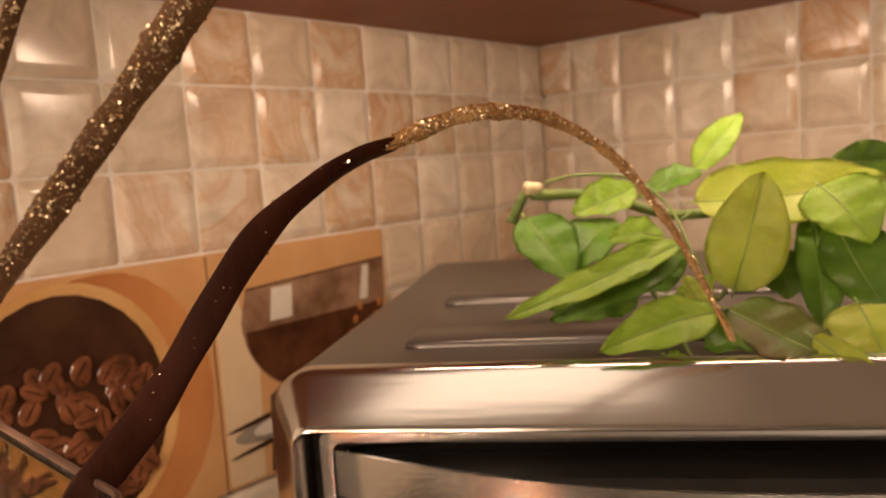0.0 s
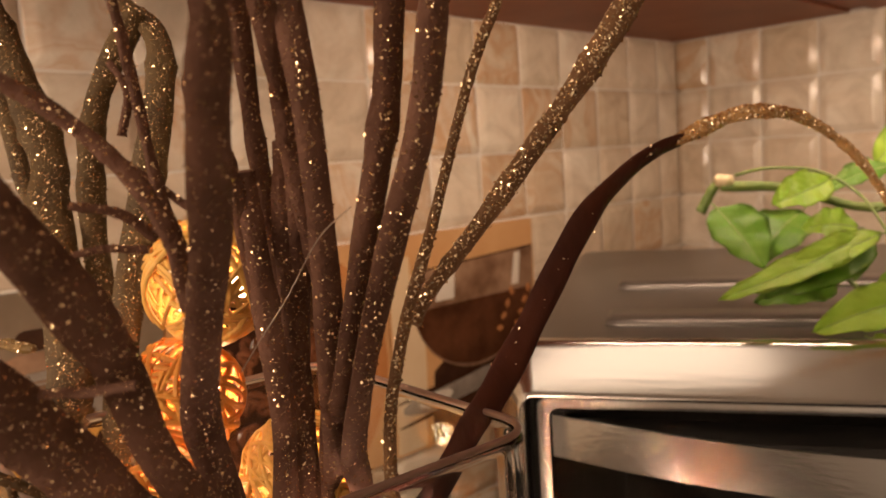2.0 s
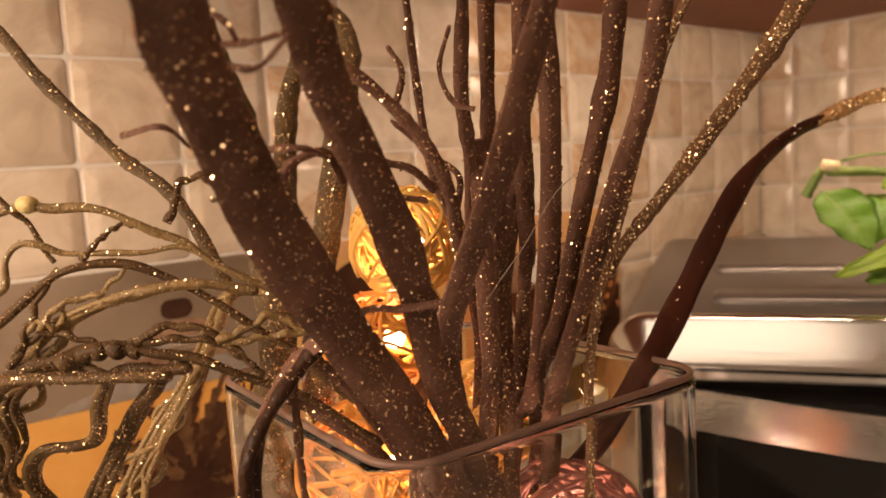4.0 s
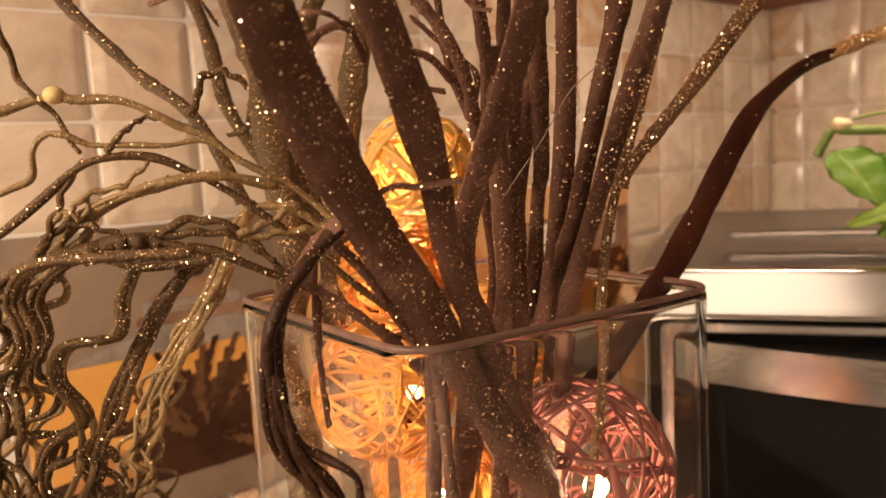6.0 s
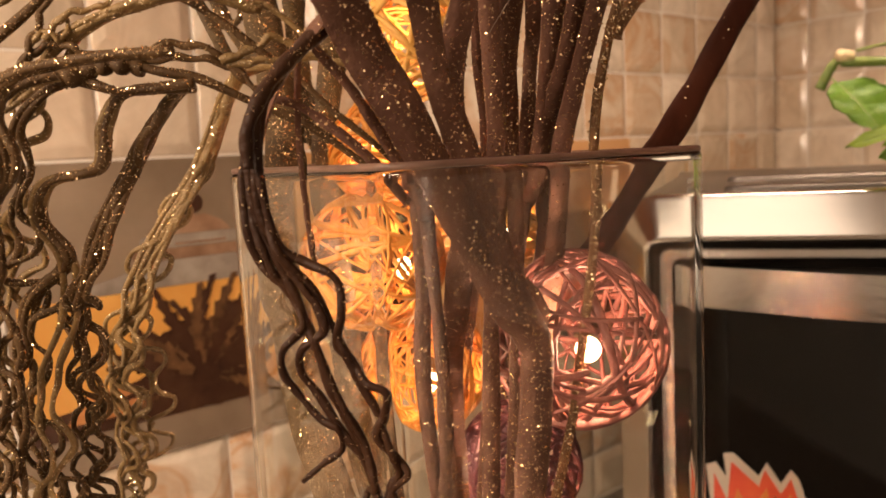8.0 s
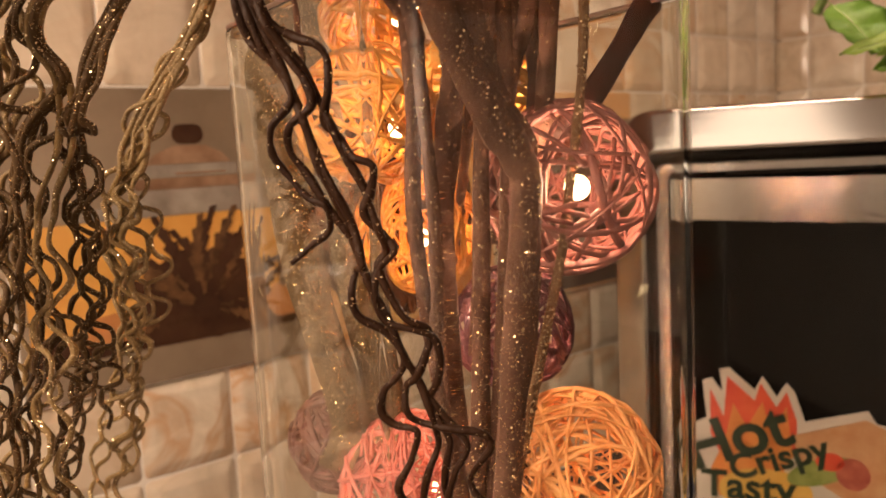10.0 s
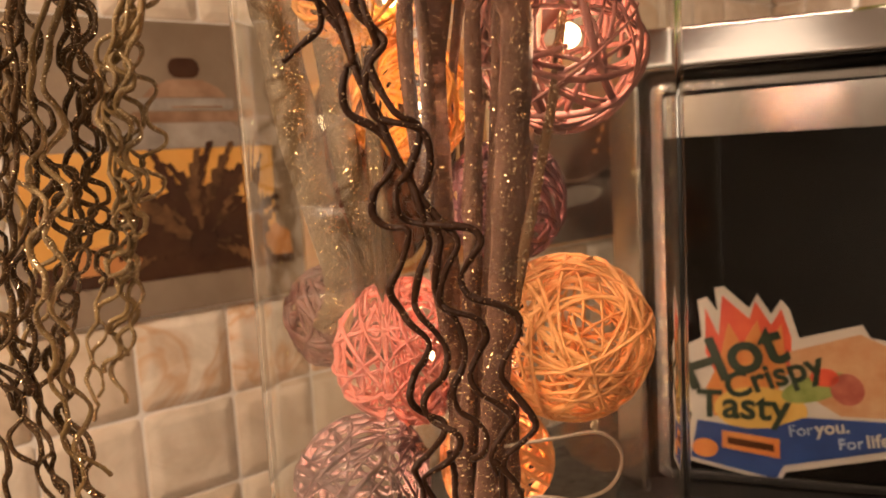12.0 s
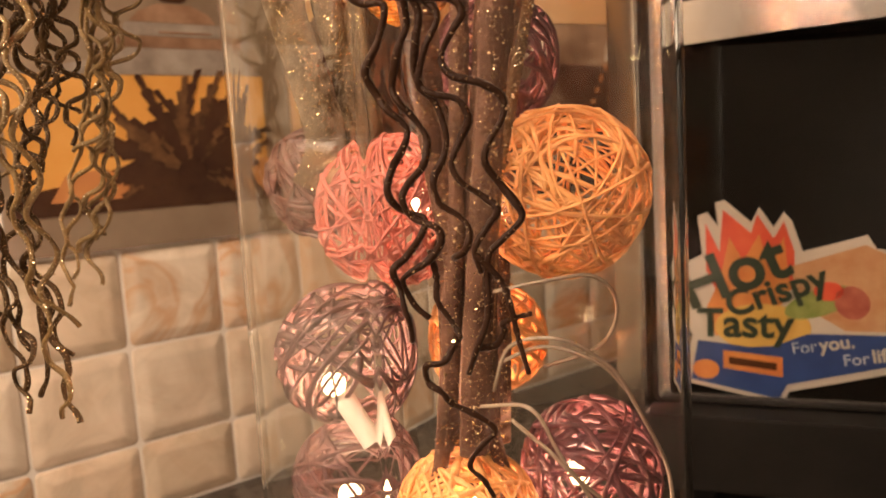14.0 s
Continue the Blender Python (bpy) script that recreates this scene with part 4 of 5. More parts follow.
stem([(-0.134, 0.118, 0.117), (-0.130, 0.118, 0.163), (-0.118, 0.119, 0.272), (-0.119, 0.117, 0.290), (-0.1275, 0.107, 0.308), (-0.1400, 0.083, 0.345), (-0.1465, 0.077, 0.359), (-0.1525, 0.052, 0.387), (-0.152, 0.030, 0.407), (-0.151, 0.018, 0.418), (-0.146, 0.005, 0.424)], 0.0040, 0.0049, M_STEM)
stem([(-0.132, 0.135, 0.105), (-0.130, 0.135, 0.167), (-0.121, 0.132, 0.271), (-0.118, 0.125, 0.293), (-0.124, 0.117, 0.306), (-0.129, 0.100, 0.333), (-0.134, 0.085, 0.356), (-0.135, 0.076, 0.376), (-0.138, 0.058, 0.399), (-0.140, 0.045, 0.413), (-0.139, 0.032, 0.425), (-0.136, 0.020, 0.430)], 0.0029, 0.0033, M_STEM)
stem([(-0.142, 0.135, 0.107), (-0.141, 0.135, 0.160), (-0.144, 0.134, 0.260), (-0.140, 0.131, 0.293), (-0.134, 0.117, 0.327), (-0.135, 0.107, 0.353), (-0.128, 0.095, 0.373), (-0.118, 0.080, 0.394), (-0.111, 0.066, 0.411), (-0.104, 0.055, 0.430)], 0.0029, 0.0033, M_STEM)
stem([(-0.141, 0.165, 0.102), (-0.139, 0.168, 0.168), (-0.139, 0.170, 0.244), (-0.127, 0.165, 0.308), (-0.117, 0.140, 0.331), (-0.111, 0.122, 0.360), (-0.108, 0.112, 0.389), (-0.107, 0.104, 0.416), (-0.108, 0.100, 0.435), (-0.108, 0.095, 0.449)], 0.0024, 0.0026, M_STEM)
stem([(-0.133, 0.165, 0.107), (-0.131, 0.168, 0.173), (-0.124, 0.170, 0.263), (-0.117, 0.165, 0.310), (-0.116, 0.155, 0.332), (-0.108, 0.121, 0.356), (-0.100, 0.116, 0.389), (-0.093, 0.114, 0.419), (-0.090, 0.112, 0.448)], 0.0031, 0.0029, M_STEM)
stem([(-0.130, 0.150, 0.108), (-0.127, 0.150, 0.175), (-0.118, 0.150, 0.264), (-0.112, 0.145, 0.319), (-0.109, 0.128, 0.338), (-0.101, 0.114, 0.365), (-0.093, 0.110, 0.390), (-0.085, 0.107, 0.414), (-0.080, 0.104, 0.443)], 0.0028, 0.0029, M_STEM)
stem([(-0.134, 0.130, 0.104), (-0.127, 0.130, 0.177), (-0.122, 0.130, 0.207), (-0.110, 0.130, 0.259), (-0.107, 0.130, 0.277), (-0.102, 0.130, 0.312), (-0.100, 0.128, 0.345), (-0.096, 0.131, 0.366), (-0.089, 0.136, 0.388), (-0.078, 0.142, 0.424), (-0.071, 0.143, 0.440), (-0.066, 0.145, 0.453)], 0.0016, 0.0013, M_SPARK)
stem([(-0.094, 0.136, 0.367), (-0.092, 0.138, 0.372), (-0.077, 0.140, 0.390), (-0.062, 0.143, 0.409), (-0.049, 0.146, 0.426), (-0.040, 0.148, 0.439), (-0.032, 0.150, 0.450)], 0.0018, 0.0034, M_SPARK)
arching_stem([(-0.117, 0.165, 0.289), (-0.100, 0.165, 0.308), (-0.084, 0.165, 0.332), (-0.080, 0.167, 0.337), (-0.070, 0.180, 0.351), (-0.050, 0.198, 0.383), (-0.035, 0.212, 0.397), (-0.023, 0.221, 0.404), (-0.013, 0.229, 0.407)],
             [(-0.017, 0.226, 0.406), (-0.012, 0.229, 0.408), (0.002, 0.237, 0.413), (0.015, 0.242, 0.415), (0.038, 0.265, 0.412), (0.062, 0.280, 0.397), (0.083, 0.295, 0.373), (0.098, 0.305, 0.349), (0.114, 0.315, 0.320)])
stem([(-0.149, 0.160, 0.240), (-0.134, 0.155, 0.329), (-0.132, 0.140, 0.366), (-0.128, 0.120, 0.398), (-0.128, 0.110, 0.416), (-0.125, 0.100, 0.437)], 0.0016, 0.0018, M_STEM)
stem([(-0.139, 0.170, 0.256), (-0.130, 0.160, 0.337), (-0.127, 0.140, 0.382), (-0.123, 0.120, 0.411), (-0.121, 0.110, 0.438), (-0.119, 0.100, 0.448)], 0.0018, 0.0020, M_STEM)
stem([(-0.139, 0.150, 0.228), (-0.130, 0.150, 0.316), (-0.123, 0.140, 0.364), (-0.118, 0.130, 0.390), (-0.114, 0.115, 0.415), (-0.112, 0.100, 0.430), (-0.111, 0.090, 0.442)], 0.0020, 0.0022, M_STEM)
stem([(-0.144, 0.120, 0.233), (-0.142, 0.120, 0.272), (-0.144, 0.118, 0.319), (-0.143, 0.112, 0.323), (-0.144, 0.100, 0.337), (-0.148, 0.092, 0.350)], 0.0020, 0.0022, M_STEM)
stem([(-0.130, 0.140, 0.265), (-0.121, 0.150, 0.332), (-0.118, 0.150, 0.364), (-0.116, 0.140, 0.374), (-0.115, 0.120, 0.408), (-0.114, 0.115, 0.414), (-0.112, 0.100, 0.442)], 0.0022, 0.0024, M_STEM)
stem([(-0.146, 0.120, 0.102), (-0.140, 0.120, 0.133), (-0.133, 0.125, 0.232), (-0.131, 0.130, 0.289), (-0.130, 0.136, 0.317), (-0.127, 0.134, 0.344), (-0.127, 0.130, 0.367), (-0.126, 0.120, 0.405)], 0.0024, 0.0026, M_STEM)
stem([(-0.135, 0.125, 0.118), (-0.134, 0.125, 0.165), (-0.127, 0.130, 0.240), (-0.123, 0.135, 0.297), (-0.126, 0.138, 0.275), (-0.124, 0.140, 0.313), (-0.124, 0.140, 0.342), (-0.123, 0.135, 0.374), (-0.118, 0.122, 0.411)], 0.0022, 0.0025, M_STEM)
stem([(-0.126, 0.130, 0.098), (-0.134, 0.128, 0.139), (-0.139, 0.125, 0.181), (-0.148, 0.120, 0.266), (-0.147, 0.120, 0.304), (-0.147, 0.117, 0.328), (-0.147, 0.112, 0.331), (-0.149, 0.100, 0.343)], 0.0022, 0.0024, M_STEM)
stem([(-0.128, 0.100, 0.381), (-0.134, 0.098, 0.399), (-0.136, 0.095, 0.421), (-0.136, 0.090, 0.436), (-0.136, 0.085, 0.444)], 0.0011, 0.0008, M_STEM)
stem([(-0.127, 0.090, 0.381), (-0.129, 0.088, 0.395), (-0.134, 0.085, 0.406), (-0.142, 0.080, 0.416), (-0.149, 0.075, 0.422), (-0.153, 0.070, 0.428)], 0.0016, 0.0011, M_STEM)
stem([(-0.128, 0.070, 0.373), (-0.137, 0.070, 0.372), (-0.143, 0.070, 0.372), (-0.156, 0.080, 0.366)], 0.0008, 0.0006, M_STEM)
stem([(-0.132, 0.090, 0.394), (-0.136, 0.085, 0.399), (-0.142, 0.080, 0.401)], 0.0009, 0.0006, M_STEM)
stem([(-0.134, 0.090, 0.392), (-0.140, 0.085, 0.393), (-0.145, 0.080, 0.392)], 0.0008, 0.0006, M_STEM)
stem([(-0.130, 0.100, 0.386), (-0.128, 0.100, 0.396), (-0.133, 0.100, 0.401), (-0.142, 0.095, 0.410)], 0.0009, 0.0006, M_STEM)
stem([(-0.156, 0.060, 0.398), (-0.152, 0.060, 0.402), (-0.147, 0.062, 0.403), (-0.146, 0.070, 0.397)], 0.0009, 0.0006, M_STEM)
stem([(-0.154, 0.050, 0.404), (-0.148, 0.052, 0.404), (-0.147, 0.060, 0.403)], 0.0008, 0.0006, M_STEM)
stem([(-0.154, 0.030, 0.419), (-0.148, 0.032, 0.419), (-0.142, 0.035, 0.421), (-0.140, 0.035, 0.424)], 0.0007, 0.0005, M_STEM)
stem([(-0.155, 0.030, 0.425), (-0.150, 0.030, 0.422), (-0.149, 0.032, 0.419)], 0.0006, 0.0004, M_STEM)
stem([(-0.151, 0.030, 0.416), (-0.146, 0.030, 0.415), (-0.143, 0.032, 0.418), (-0.141, 0.035, 0.422)], 0.0006, 0.0004, M_STEM)
stem([(-0.180, 0.050, 0.408), (-0.172, 0.050, 0.409), (-0.172, 0.060, 0.405)], 0.0007, 0.0005, M_STEM)
stem([(-0.142, 0.100, 0.413), (-0.140, 0.100, 0.421), (-0.143, 0.100, 0.427)], 0.0008, 0.0006, M_STEM)
stem([(-0.125, 0.110, 0.412), (-0.130, 0.110, 0.414), (-0.133, 0.110, 0.422), (-0.130, 0.110, 0.432)], 0.0007, 0.0005, M_STEM)
stem([(-0.163, 0.080, 0.362), (-0.165, 0.082, 0.342), (-0.165, 0.085, 0.316)], 0.0007, 0.0005, M_STEM)
stem([(-0.142, 0.090, 0.332), (-0.151, 0.080, 0.352), (-0.158, 0.075, 0.362)], 0.0013, 0.0009, M_STEM)
stem([(-0.144, 0.095, 0.327), (-0.151, 0.085, 0.339), (-0.162, 0.080, 0.349), (-0.169, 0.078, 0.352)], 0.0012, 0.0008, M_STEM)
stem([(-0.152, 0.069, 0.367), (-0.161, 0.073, 0.360), (-0.168, 0.075, 0.351), (-0.172, 0.077, 0.343), (-0.175, 0.078, 0.333)], 0.0019, 0.0013, M_STEM)

stem([(-0.183, 0.140, 0.194), (-0.177, 0.140, 0.210), (-0.186, 0.140, 0.246), (-0.193, 0.142, 0.285), (-0.199, 0.146, 0.322), (-0.206, 0.175, 0.346), (-0.220, 0.195, 0.396), (-0.228, 0.210, 0.416), (-0.251, 0.220, 0.471)], 0.0058, 0.0052, M_GOLD)
stem([(-0.178, 0.150, 0.192), (-0.170, 0.150, 0.209), (-0.177, 0.150, 0.252), (-0.182, 0.155, 0.298), (-0.193, 0.180, 0.345), (-0.188, 0.200, 0.405), (-0.184, 0.210, 0.447), (-0.201, 0.220, 0.466)], 0.0045, 0.0040, M_GOLD)
stem([(-0.206, 0.200, 0.346), (-0.230, 0.220, 0.374), (-0.257, 0.240, 0.404), (-0.270, 0.250, 0.442), (-0.293, 0.260, 0.487)], 0.003, 0.0027, M_GOLD)
stem([(-0.190, 0.180, 0.315), (-0.195, 0.190, 0.330), (-0.208, 0.200, 0.374), (-0.207, 0.205, 0.425), (-0.191, 0.210, 0.460)], 0.004, 0.0036, M_GOLD)
stem([(-0.207, 0.140, 0.367), (-0.212, 0.140, 0.379), (-0.218, 0.140, 0.390), (-0.225, 0.140, 0.398), (-0.236, 0.140, 0.406), (-0.244, 0.140, 0.414), (-0.253, 0.140, 0.423), (-0.263, 0.140, 0.434), (-0.275, 0.140, 0.450)], 0.0018, 0.0016, M_GOLD)
stem([(-0.228, 0.200, 0.402), (-0.231, 0.200, 0.392), (-0.239, 0.200, 0.390)], 0.0012, 0.0011, M_GOLD)
twig([(-0.243, 0.068, 0.379), (-0.236, 0.070, 0.391), (-0.230, 0.072, 0.393), (-0.224, 0.074, 0.395), (-0.220, 0.075, 0.396), (-0.215, 0.077, 0.395), (-0.207, 0.080, 0.394), (-0.200, 0.082, 0.391), (-0.195, 0.084, 0.388), (-0.189, 0.086, 0.385), (-0.185, 0.088, 0.381), (-0.179, 0.090, 0.377), (-0.173, 0.092, 0.373), (-0.167, 0.094, 0.368), (-0.162, 0.096, 0.363)], 0.0012, M_GOLDTWIG, 0.0006)
twig([(-0.243, 0.068, 0.358), (-0.237, 0.070, 0.372), (-0.232, 0.072, 0.375), (-0.227, 0.074, 0.378), (-0.226, 0.074, 0.384), (-0.223, 0.075, 0.387), (-0.218, 0.076, 0.387), (-0.214, 0.078, 0.385), (-0.208, 0.080, 0.384), (-0.202, 0.082, 0.384), (-0.196, 0.084, 0.384), (-0.190, 0.086, 0.384), (-0.185, 0.088, 0.381)], 0.0009, M_GOLDTWIG, 0.0006)
twig([(-0.247, 0.068, 0.345), (-0.240, 0.070, 0.361), (-0.234, 0.072, 0.366), (-0.228, 0.074, 0.371), (-0.222, 0.076, 0.376), (-0.218, 0.077, 0.379), (-0.213, 0.078, 0.381), (-0.206, 0.081, 0.382), (-0.200, 0.083, 0.381), (-0.195, 0.085, 0.378), (-0.189, 0.087, 0.374), (-0.182, 0.089, 0.369), (-0.175, 0.092, 0.363), (-0.169, 0.094, 0.358), (-0.162, 0.096, 0.350), (-0.152, 0.099, 0.341), (-0.144, 0.102, 0.331)], 0.0012, M_TWIG, 0.0006)
twig([(-0.228, 0.074, 0.360), (-0.224, 0.075, 0.367), (-0.221, 0.076, 0.374), (-0.218, 0.077, 0.379), (-0.216, 0.078, 0.381)], 0.001, M_TWIG, 0.0006)
twig([(-0.254, 0.068, 0.329), (-0.244, 0.070, 0.346), (-0.236, 0.072, 0.352), (-0.228, 0.074, 0.358), (-0.220, 0.077, 0.360), (-0.214, 0.079, 0.361), (-0.210, 0.080, 0.362), (-0.204, 0.082, 0.362), (-0.198, 0.084, 0.360), (-0.190, 0.087, 0.358), (-0.183, 0.089, 0.355), (-0.176, 0.092, 0.351), (-0.169, 0.094, 0.347), (-0.160, 0.097, 0.341), (-0.150, 0.100, 0.333)], 0.0015, M_TWIG, 0.0006)
twig([(-0.250, 0.068, 0.336), (-0.242, 0.070, 0.351), (-0.235, 0.072, 0.355), (-0.228, 0.074, 0.359), (-0.220, 0.077, 0.361), (-0.214, 0.079, 0.362), (-0.209, 0.081, 0.363), (-0.204, 0.082, 0.361)], 0.001, M_TWIG, 0.0006)
twig([(-0.254, 0.068, 0.329), (-0.244, 0.070, 0.345), (-0.236, 0.072, 0.350), (-0.228, 0.074, 0.355), (-0.221, 0.077, 0.359), (-0.213, 0.079, 0.360), (-0.207, 0.081, 0.361), (-0.199, 0.084, 0.361)], 0.0009, M_GOLDTWIG, 0.0006)
twig([(-0.219, 0.077, 0.359), (-0.215, 0.079, 0.361), (-0.211, 0.080, 0.362), (-0.207, 0.081, 0.362), (-0.202, 0.083, 0.361)], 0.0026, M_TWIG, 0.0006)
twig([(-0.227, 0.074, 0.361), (-0.223, 0.076, 0.366), (-0.219, 0.077, 0.367), (-0.213, 0.079, 0.365), (-0.209, 0.081, 0.362)], 0.001, M_TWIG, 0.0006)
twig([(-0.202, 0.083, 0.363), (-0.197, 0.084, 0.366), (-0.192, 0.086, 0.366), (-0.186, 0.088, 0.364), (-0.182, 0.090, 0.359), (-0.176, 0.092, 0.353)], 0.0011, M_TWIG, 0.0006)
twig([(-0.207, 0.081, 0.363), (-0.199, 0.084, 0.363), (-0.191, 0.086, 0.363), (-0.184, 0.089, 0.361), (-0.177, 0.091, 0.355)], 0.0011, M_TWIG, 0.0006)
twig([(-0.185, 0.088, 0.362), (-0.179, 0.090, 0.364), (-0.173, 0.092, 0.367), (-0.168, 0.094, 0.364), (-0.162, 0.096, 0.361)], 0.0011, M_GOLDTWIG, 0.0006)
twig([(-0.184, 0.089, 0.361), (-0.174, 0.092, 0.362), (-0.165, 0.095, 0.362), (-0.158, 0.097, 0.360)], 0.0011, M_GOLDTWIG, 0.0006)
twig([(-0.193, 0.085, 0.390), (-0.191, 0.086, 0.394), (-0.190, 0.086, 0.398), (-0.186, 0.087, 0.400), (-0.183, 0.088, 0.399), (-0.180, 0.089, 0.396)], 0.0011, M_TWIG, 0.0006)
twig([(-0.230, 0.070, 0.410), (-0.229, 0.071, 0.413), (-0.228, 0.072, 0.407), (-0.227, 0.073, 0.401), (-0.224, 0.074, 0.396), (-0.220, 0.076, 0.391), (-0.218, 0.077, 0.385), (-0.216, 0.077, 0.383)], 0.0009, M_TWIG, 0.0006)
twig([(-0.211, 0.079, 0.383), (-0.207, 0.080, 0.387), (-0.203, 0.082, 0.390), (-0.199, 0.083, 0.390)], 0.0008, M_TWIG, 0.0006)
twig([(-0.221, 0.076, 0.368), (-0.218, 0.077, 0.372), (-0.214, 0.078, 0.374), (-0.208, 0.080, 0.375), (-0.205, 0.081, 0.378), (-0.202, 0.082, 0.380)], 0.0009, M_GOLDTWIG, 0.0006)
twig([(-0.224, 0.075, 0.367), (-0.221, 0.076, 0.370), (-0.218, 0.077, 0.368), (-0.216, 0.078, 0.371), (-0.217, 0.078, 0.373)], 0.0008, M_GOLDTWIG, 0.0006)
twig([(-0.169, 0.094, 0.347), (-0.169, 0.094, 0.338), (-0.169, 0.094, 0.326), (-0.168, 0.095, 0.313)], 0.0009, M_TWIG, 0.0006)
bm = bmesh.new()
bmesh.ops.create_icosphere(bm, subdivisions=2, radius=0.0026, matrix=Matrix.Translation((-0.2200, 0.0755, 0.3960)) @ Matrix.Diagonal((1.0, 0.9, 0.8, 1.0)))
tagged(part("twig_bud", bm, M_BUD), "small pale yellow bud on an arching twig", "twig bud")
curls([(-0.187, 0.130, 0.366), (-0.207, 0.142, 0.363), (-0.223, 0.147, 0.338), (-0.234, 0.144, 0.322), (-0.243, 0.140, 0.304), (-0.251, 0.138, 0.280), (-0.252, 0.137, 0.272), (-0.255, 0.145, 0.245), (-0.262, 0.150, 0.223), (-0.267, 0.158, 0.200), (-0.276, 0.160, 0.181), (-0.274, 0.159, 0.162)], 3, 0.0035, M_GOLDTWIG, 41, 0.0034, 0.019, 0.30)
curls([(-0.187, 0.130, 0.366), (-0.207, 0.142, 0.363), (-0.223, 0.147, 0.338), (-0.234, 0.144, 0.322), (-0.243, 0.140, 0.304), (-0.251, 0.138, 0.280), (-0.252, 0.137, 0.272), (-0.255, 0.145, 0.245), (-0.262, 0.150, 0.223), (-0.280, 0.158, 0.189), (-0.284, 0.160, 0.172), (-0.283, 0.160, 0.154)], 3, 0.0055, M_GOLDTWIG, 42, 0.004, 0.02, 0.34)
curls([(-0.187, 0.130, 0.366), (-0.207, 0.142, 0.363), (-0.223, 0.147, 0.338), (-0.234, 0.144, 0.322), (-0.243, 0.140, 0.304), (-0.251, 0.138, 0.280), (-0.246, 0.140, 0.280), (-0.246, 0.145, 0.264), (-0.254, 0.150, 0.241), (-0.265, 0.150, 0.210)], 2, 0.005, M_GOLDTWIG, 43, 0.004, 0.019, 0.2)
curls([(-0.194, 0.088, 0.358), (-0.206, 0.092, 0.348), (-0.214, 0.093, 0.337), (-0.220, 0.089, 0.324), (-0.232, 0.093, 0.304), (-0.237, 0.100, 0.304), (-0.238, 0.101, 0.284), (-0.243, 0.108, 0.266), (-0.250, 0.115, 0.245), (-0.260, 0.120, 0.225), (-0.261, 0.110, 0.204), (-0.259, 0.105, 0.186), (-0.252, 0.105, 0.155), (-0.249, 0.105, 0.130)], 2, 0.003, M_TWIG, 44, 0.0036, 0.022, 0.28)
curls([(-0.194, 0.088, 0.358), (-0.206, 0.092, 0.348), (-0.214, 0.093, 0.337), (-0.220, 0.089, 0.324), (-0.232, 0.093, 0.304), (-0.237, 0.100, 0.304), (-0.238, 0.101, 0.284), (-0.243, 0.108, 0.266), (-0.250, 0.115, 0.245), (-0.256, 0.125, 0.224), (-0.261, 0.118, 0.203), (-0.258, 0.108, 0.187)], 3, 0.0045, M_TWIG, 45, 0.0042, 0.020, 0.22)
curls([(-0.191, 0.085, 0.356), (-0.208, 0.085, 0.356), (-0.214, 0.085, 0.349), (-0.217, 0.085, 0.339), (-0.231, 0.085, 0.336), (-0.237, 0.088, 0.327), (-0.232, 0.090, 0.316), (-0.248, 0.095, 0.305), (-0.255, 0.098, 0.286), (-0.257, 0.100, 0.267), (-0.256, 0.105, 0.247), (-0.262, 0.100, 0.229), (-0.261, 0.096, 0.213), (-0.266, 0.100, 0.181), (-0.262, 0.103, 0.140)], 3, 0.0046, M_TWIG, 46, 0.0026, 0.020, 0.35)
curls([(-0.191, 0.085, 0.356), (-0.208, 0.085, 0.356), (-0.214, 0.085, 0.349), (-0.217, 0.085, 0.339), (-0.231, 0.085, 0.336), (-0.237, 0.088, 0.327), (-0.232, 0.090, 0.316), (-0.237, 0.095, 0.300), (-0.247, 0.097, 0.283), (-0.248, 0.098, 0.264), (-0.245, 0.090, 0.238), (-0.244, 0.086, 0.220), (-0.246, 0.090, 0.199), (-0.248, 0.095, 0.176), (-0.245, 0.100, 0.133)], 2, 0.0046, M_GOLDTWIG, 47, 0.003, 0.020, 0.40)
curls([(-0.183, 0.062, 0.361), (-0.199, 0.061, 0.361), (-0.221, 0.065, 0.359), (-0.230, 0.068, 0.351), (-0.229, 0.070, 0.341), (-0.240, 0.075, 0.329), (-0.246, 0.080, 0.308), (-0.246, 0.083, 0.294), (-0.252, 0.087, 0.266), (-0.262, 0.090, 0.225), (-0.268, 0.095, 0.197), (-0.257, 0.100, 0.163), (-0.263, 0.103, 0.134)], 3, 0.005, M_TWIG, 48, 0.0036, 0.021, 0.2)
curls([(-0.183, 0.062, 0.361), (-0.199, 0.061, 0.361), (-0.221, 0.065, 0.359), (-0.238, 0.070, 0.349), (-0.249, 0.075, 0.324), (-0.259, 0.085, 0.273), (-0.270, 0.090, 0.217), (-0.267, 0.095, 0.151)], 3, 0.006, M_TWIG, 49, 0.004, 0.021, 0.15)
curls([(-0.176, 0.090, 0.373), (-0.186, 0.084, 0.376), (-0.199, 0.080, 0.375), (-0.219, 0.080, 0.368), (-0.237, 0.085, 0.350), (-0.251, 0.090, 0.332), (-0.255, 0.100, 0.315), (-0.265, 0.100, 0.295), (-0.275, 0.110, 0.252), (-0.273, 0.115, 0.226), (-0.279, 0.110, 0.191)], 3, 0.005, M_GOLDTWIG, 50, 0.0036, 0.02, 0.15)
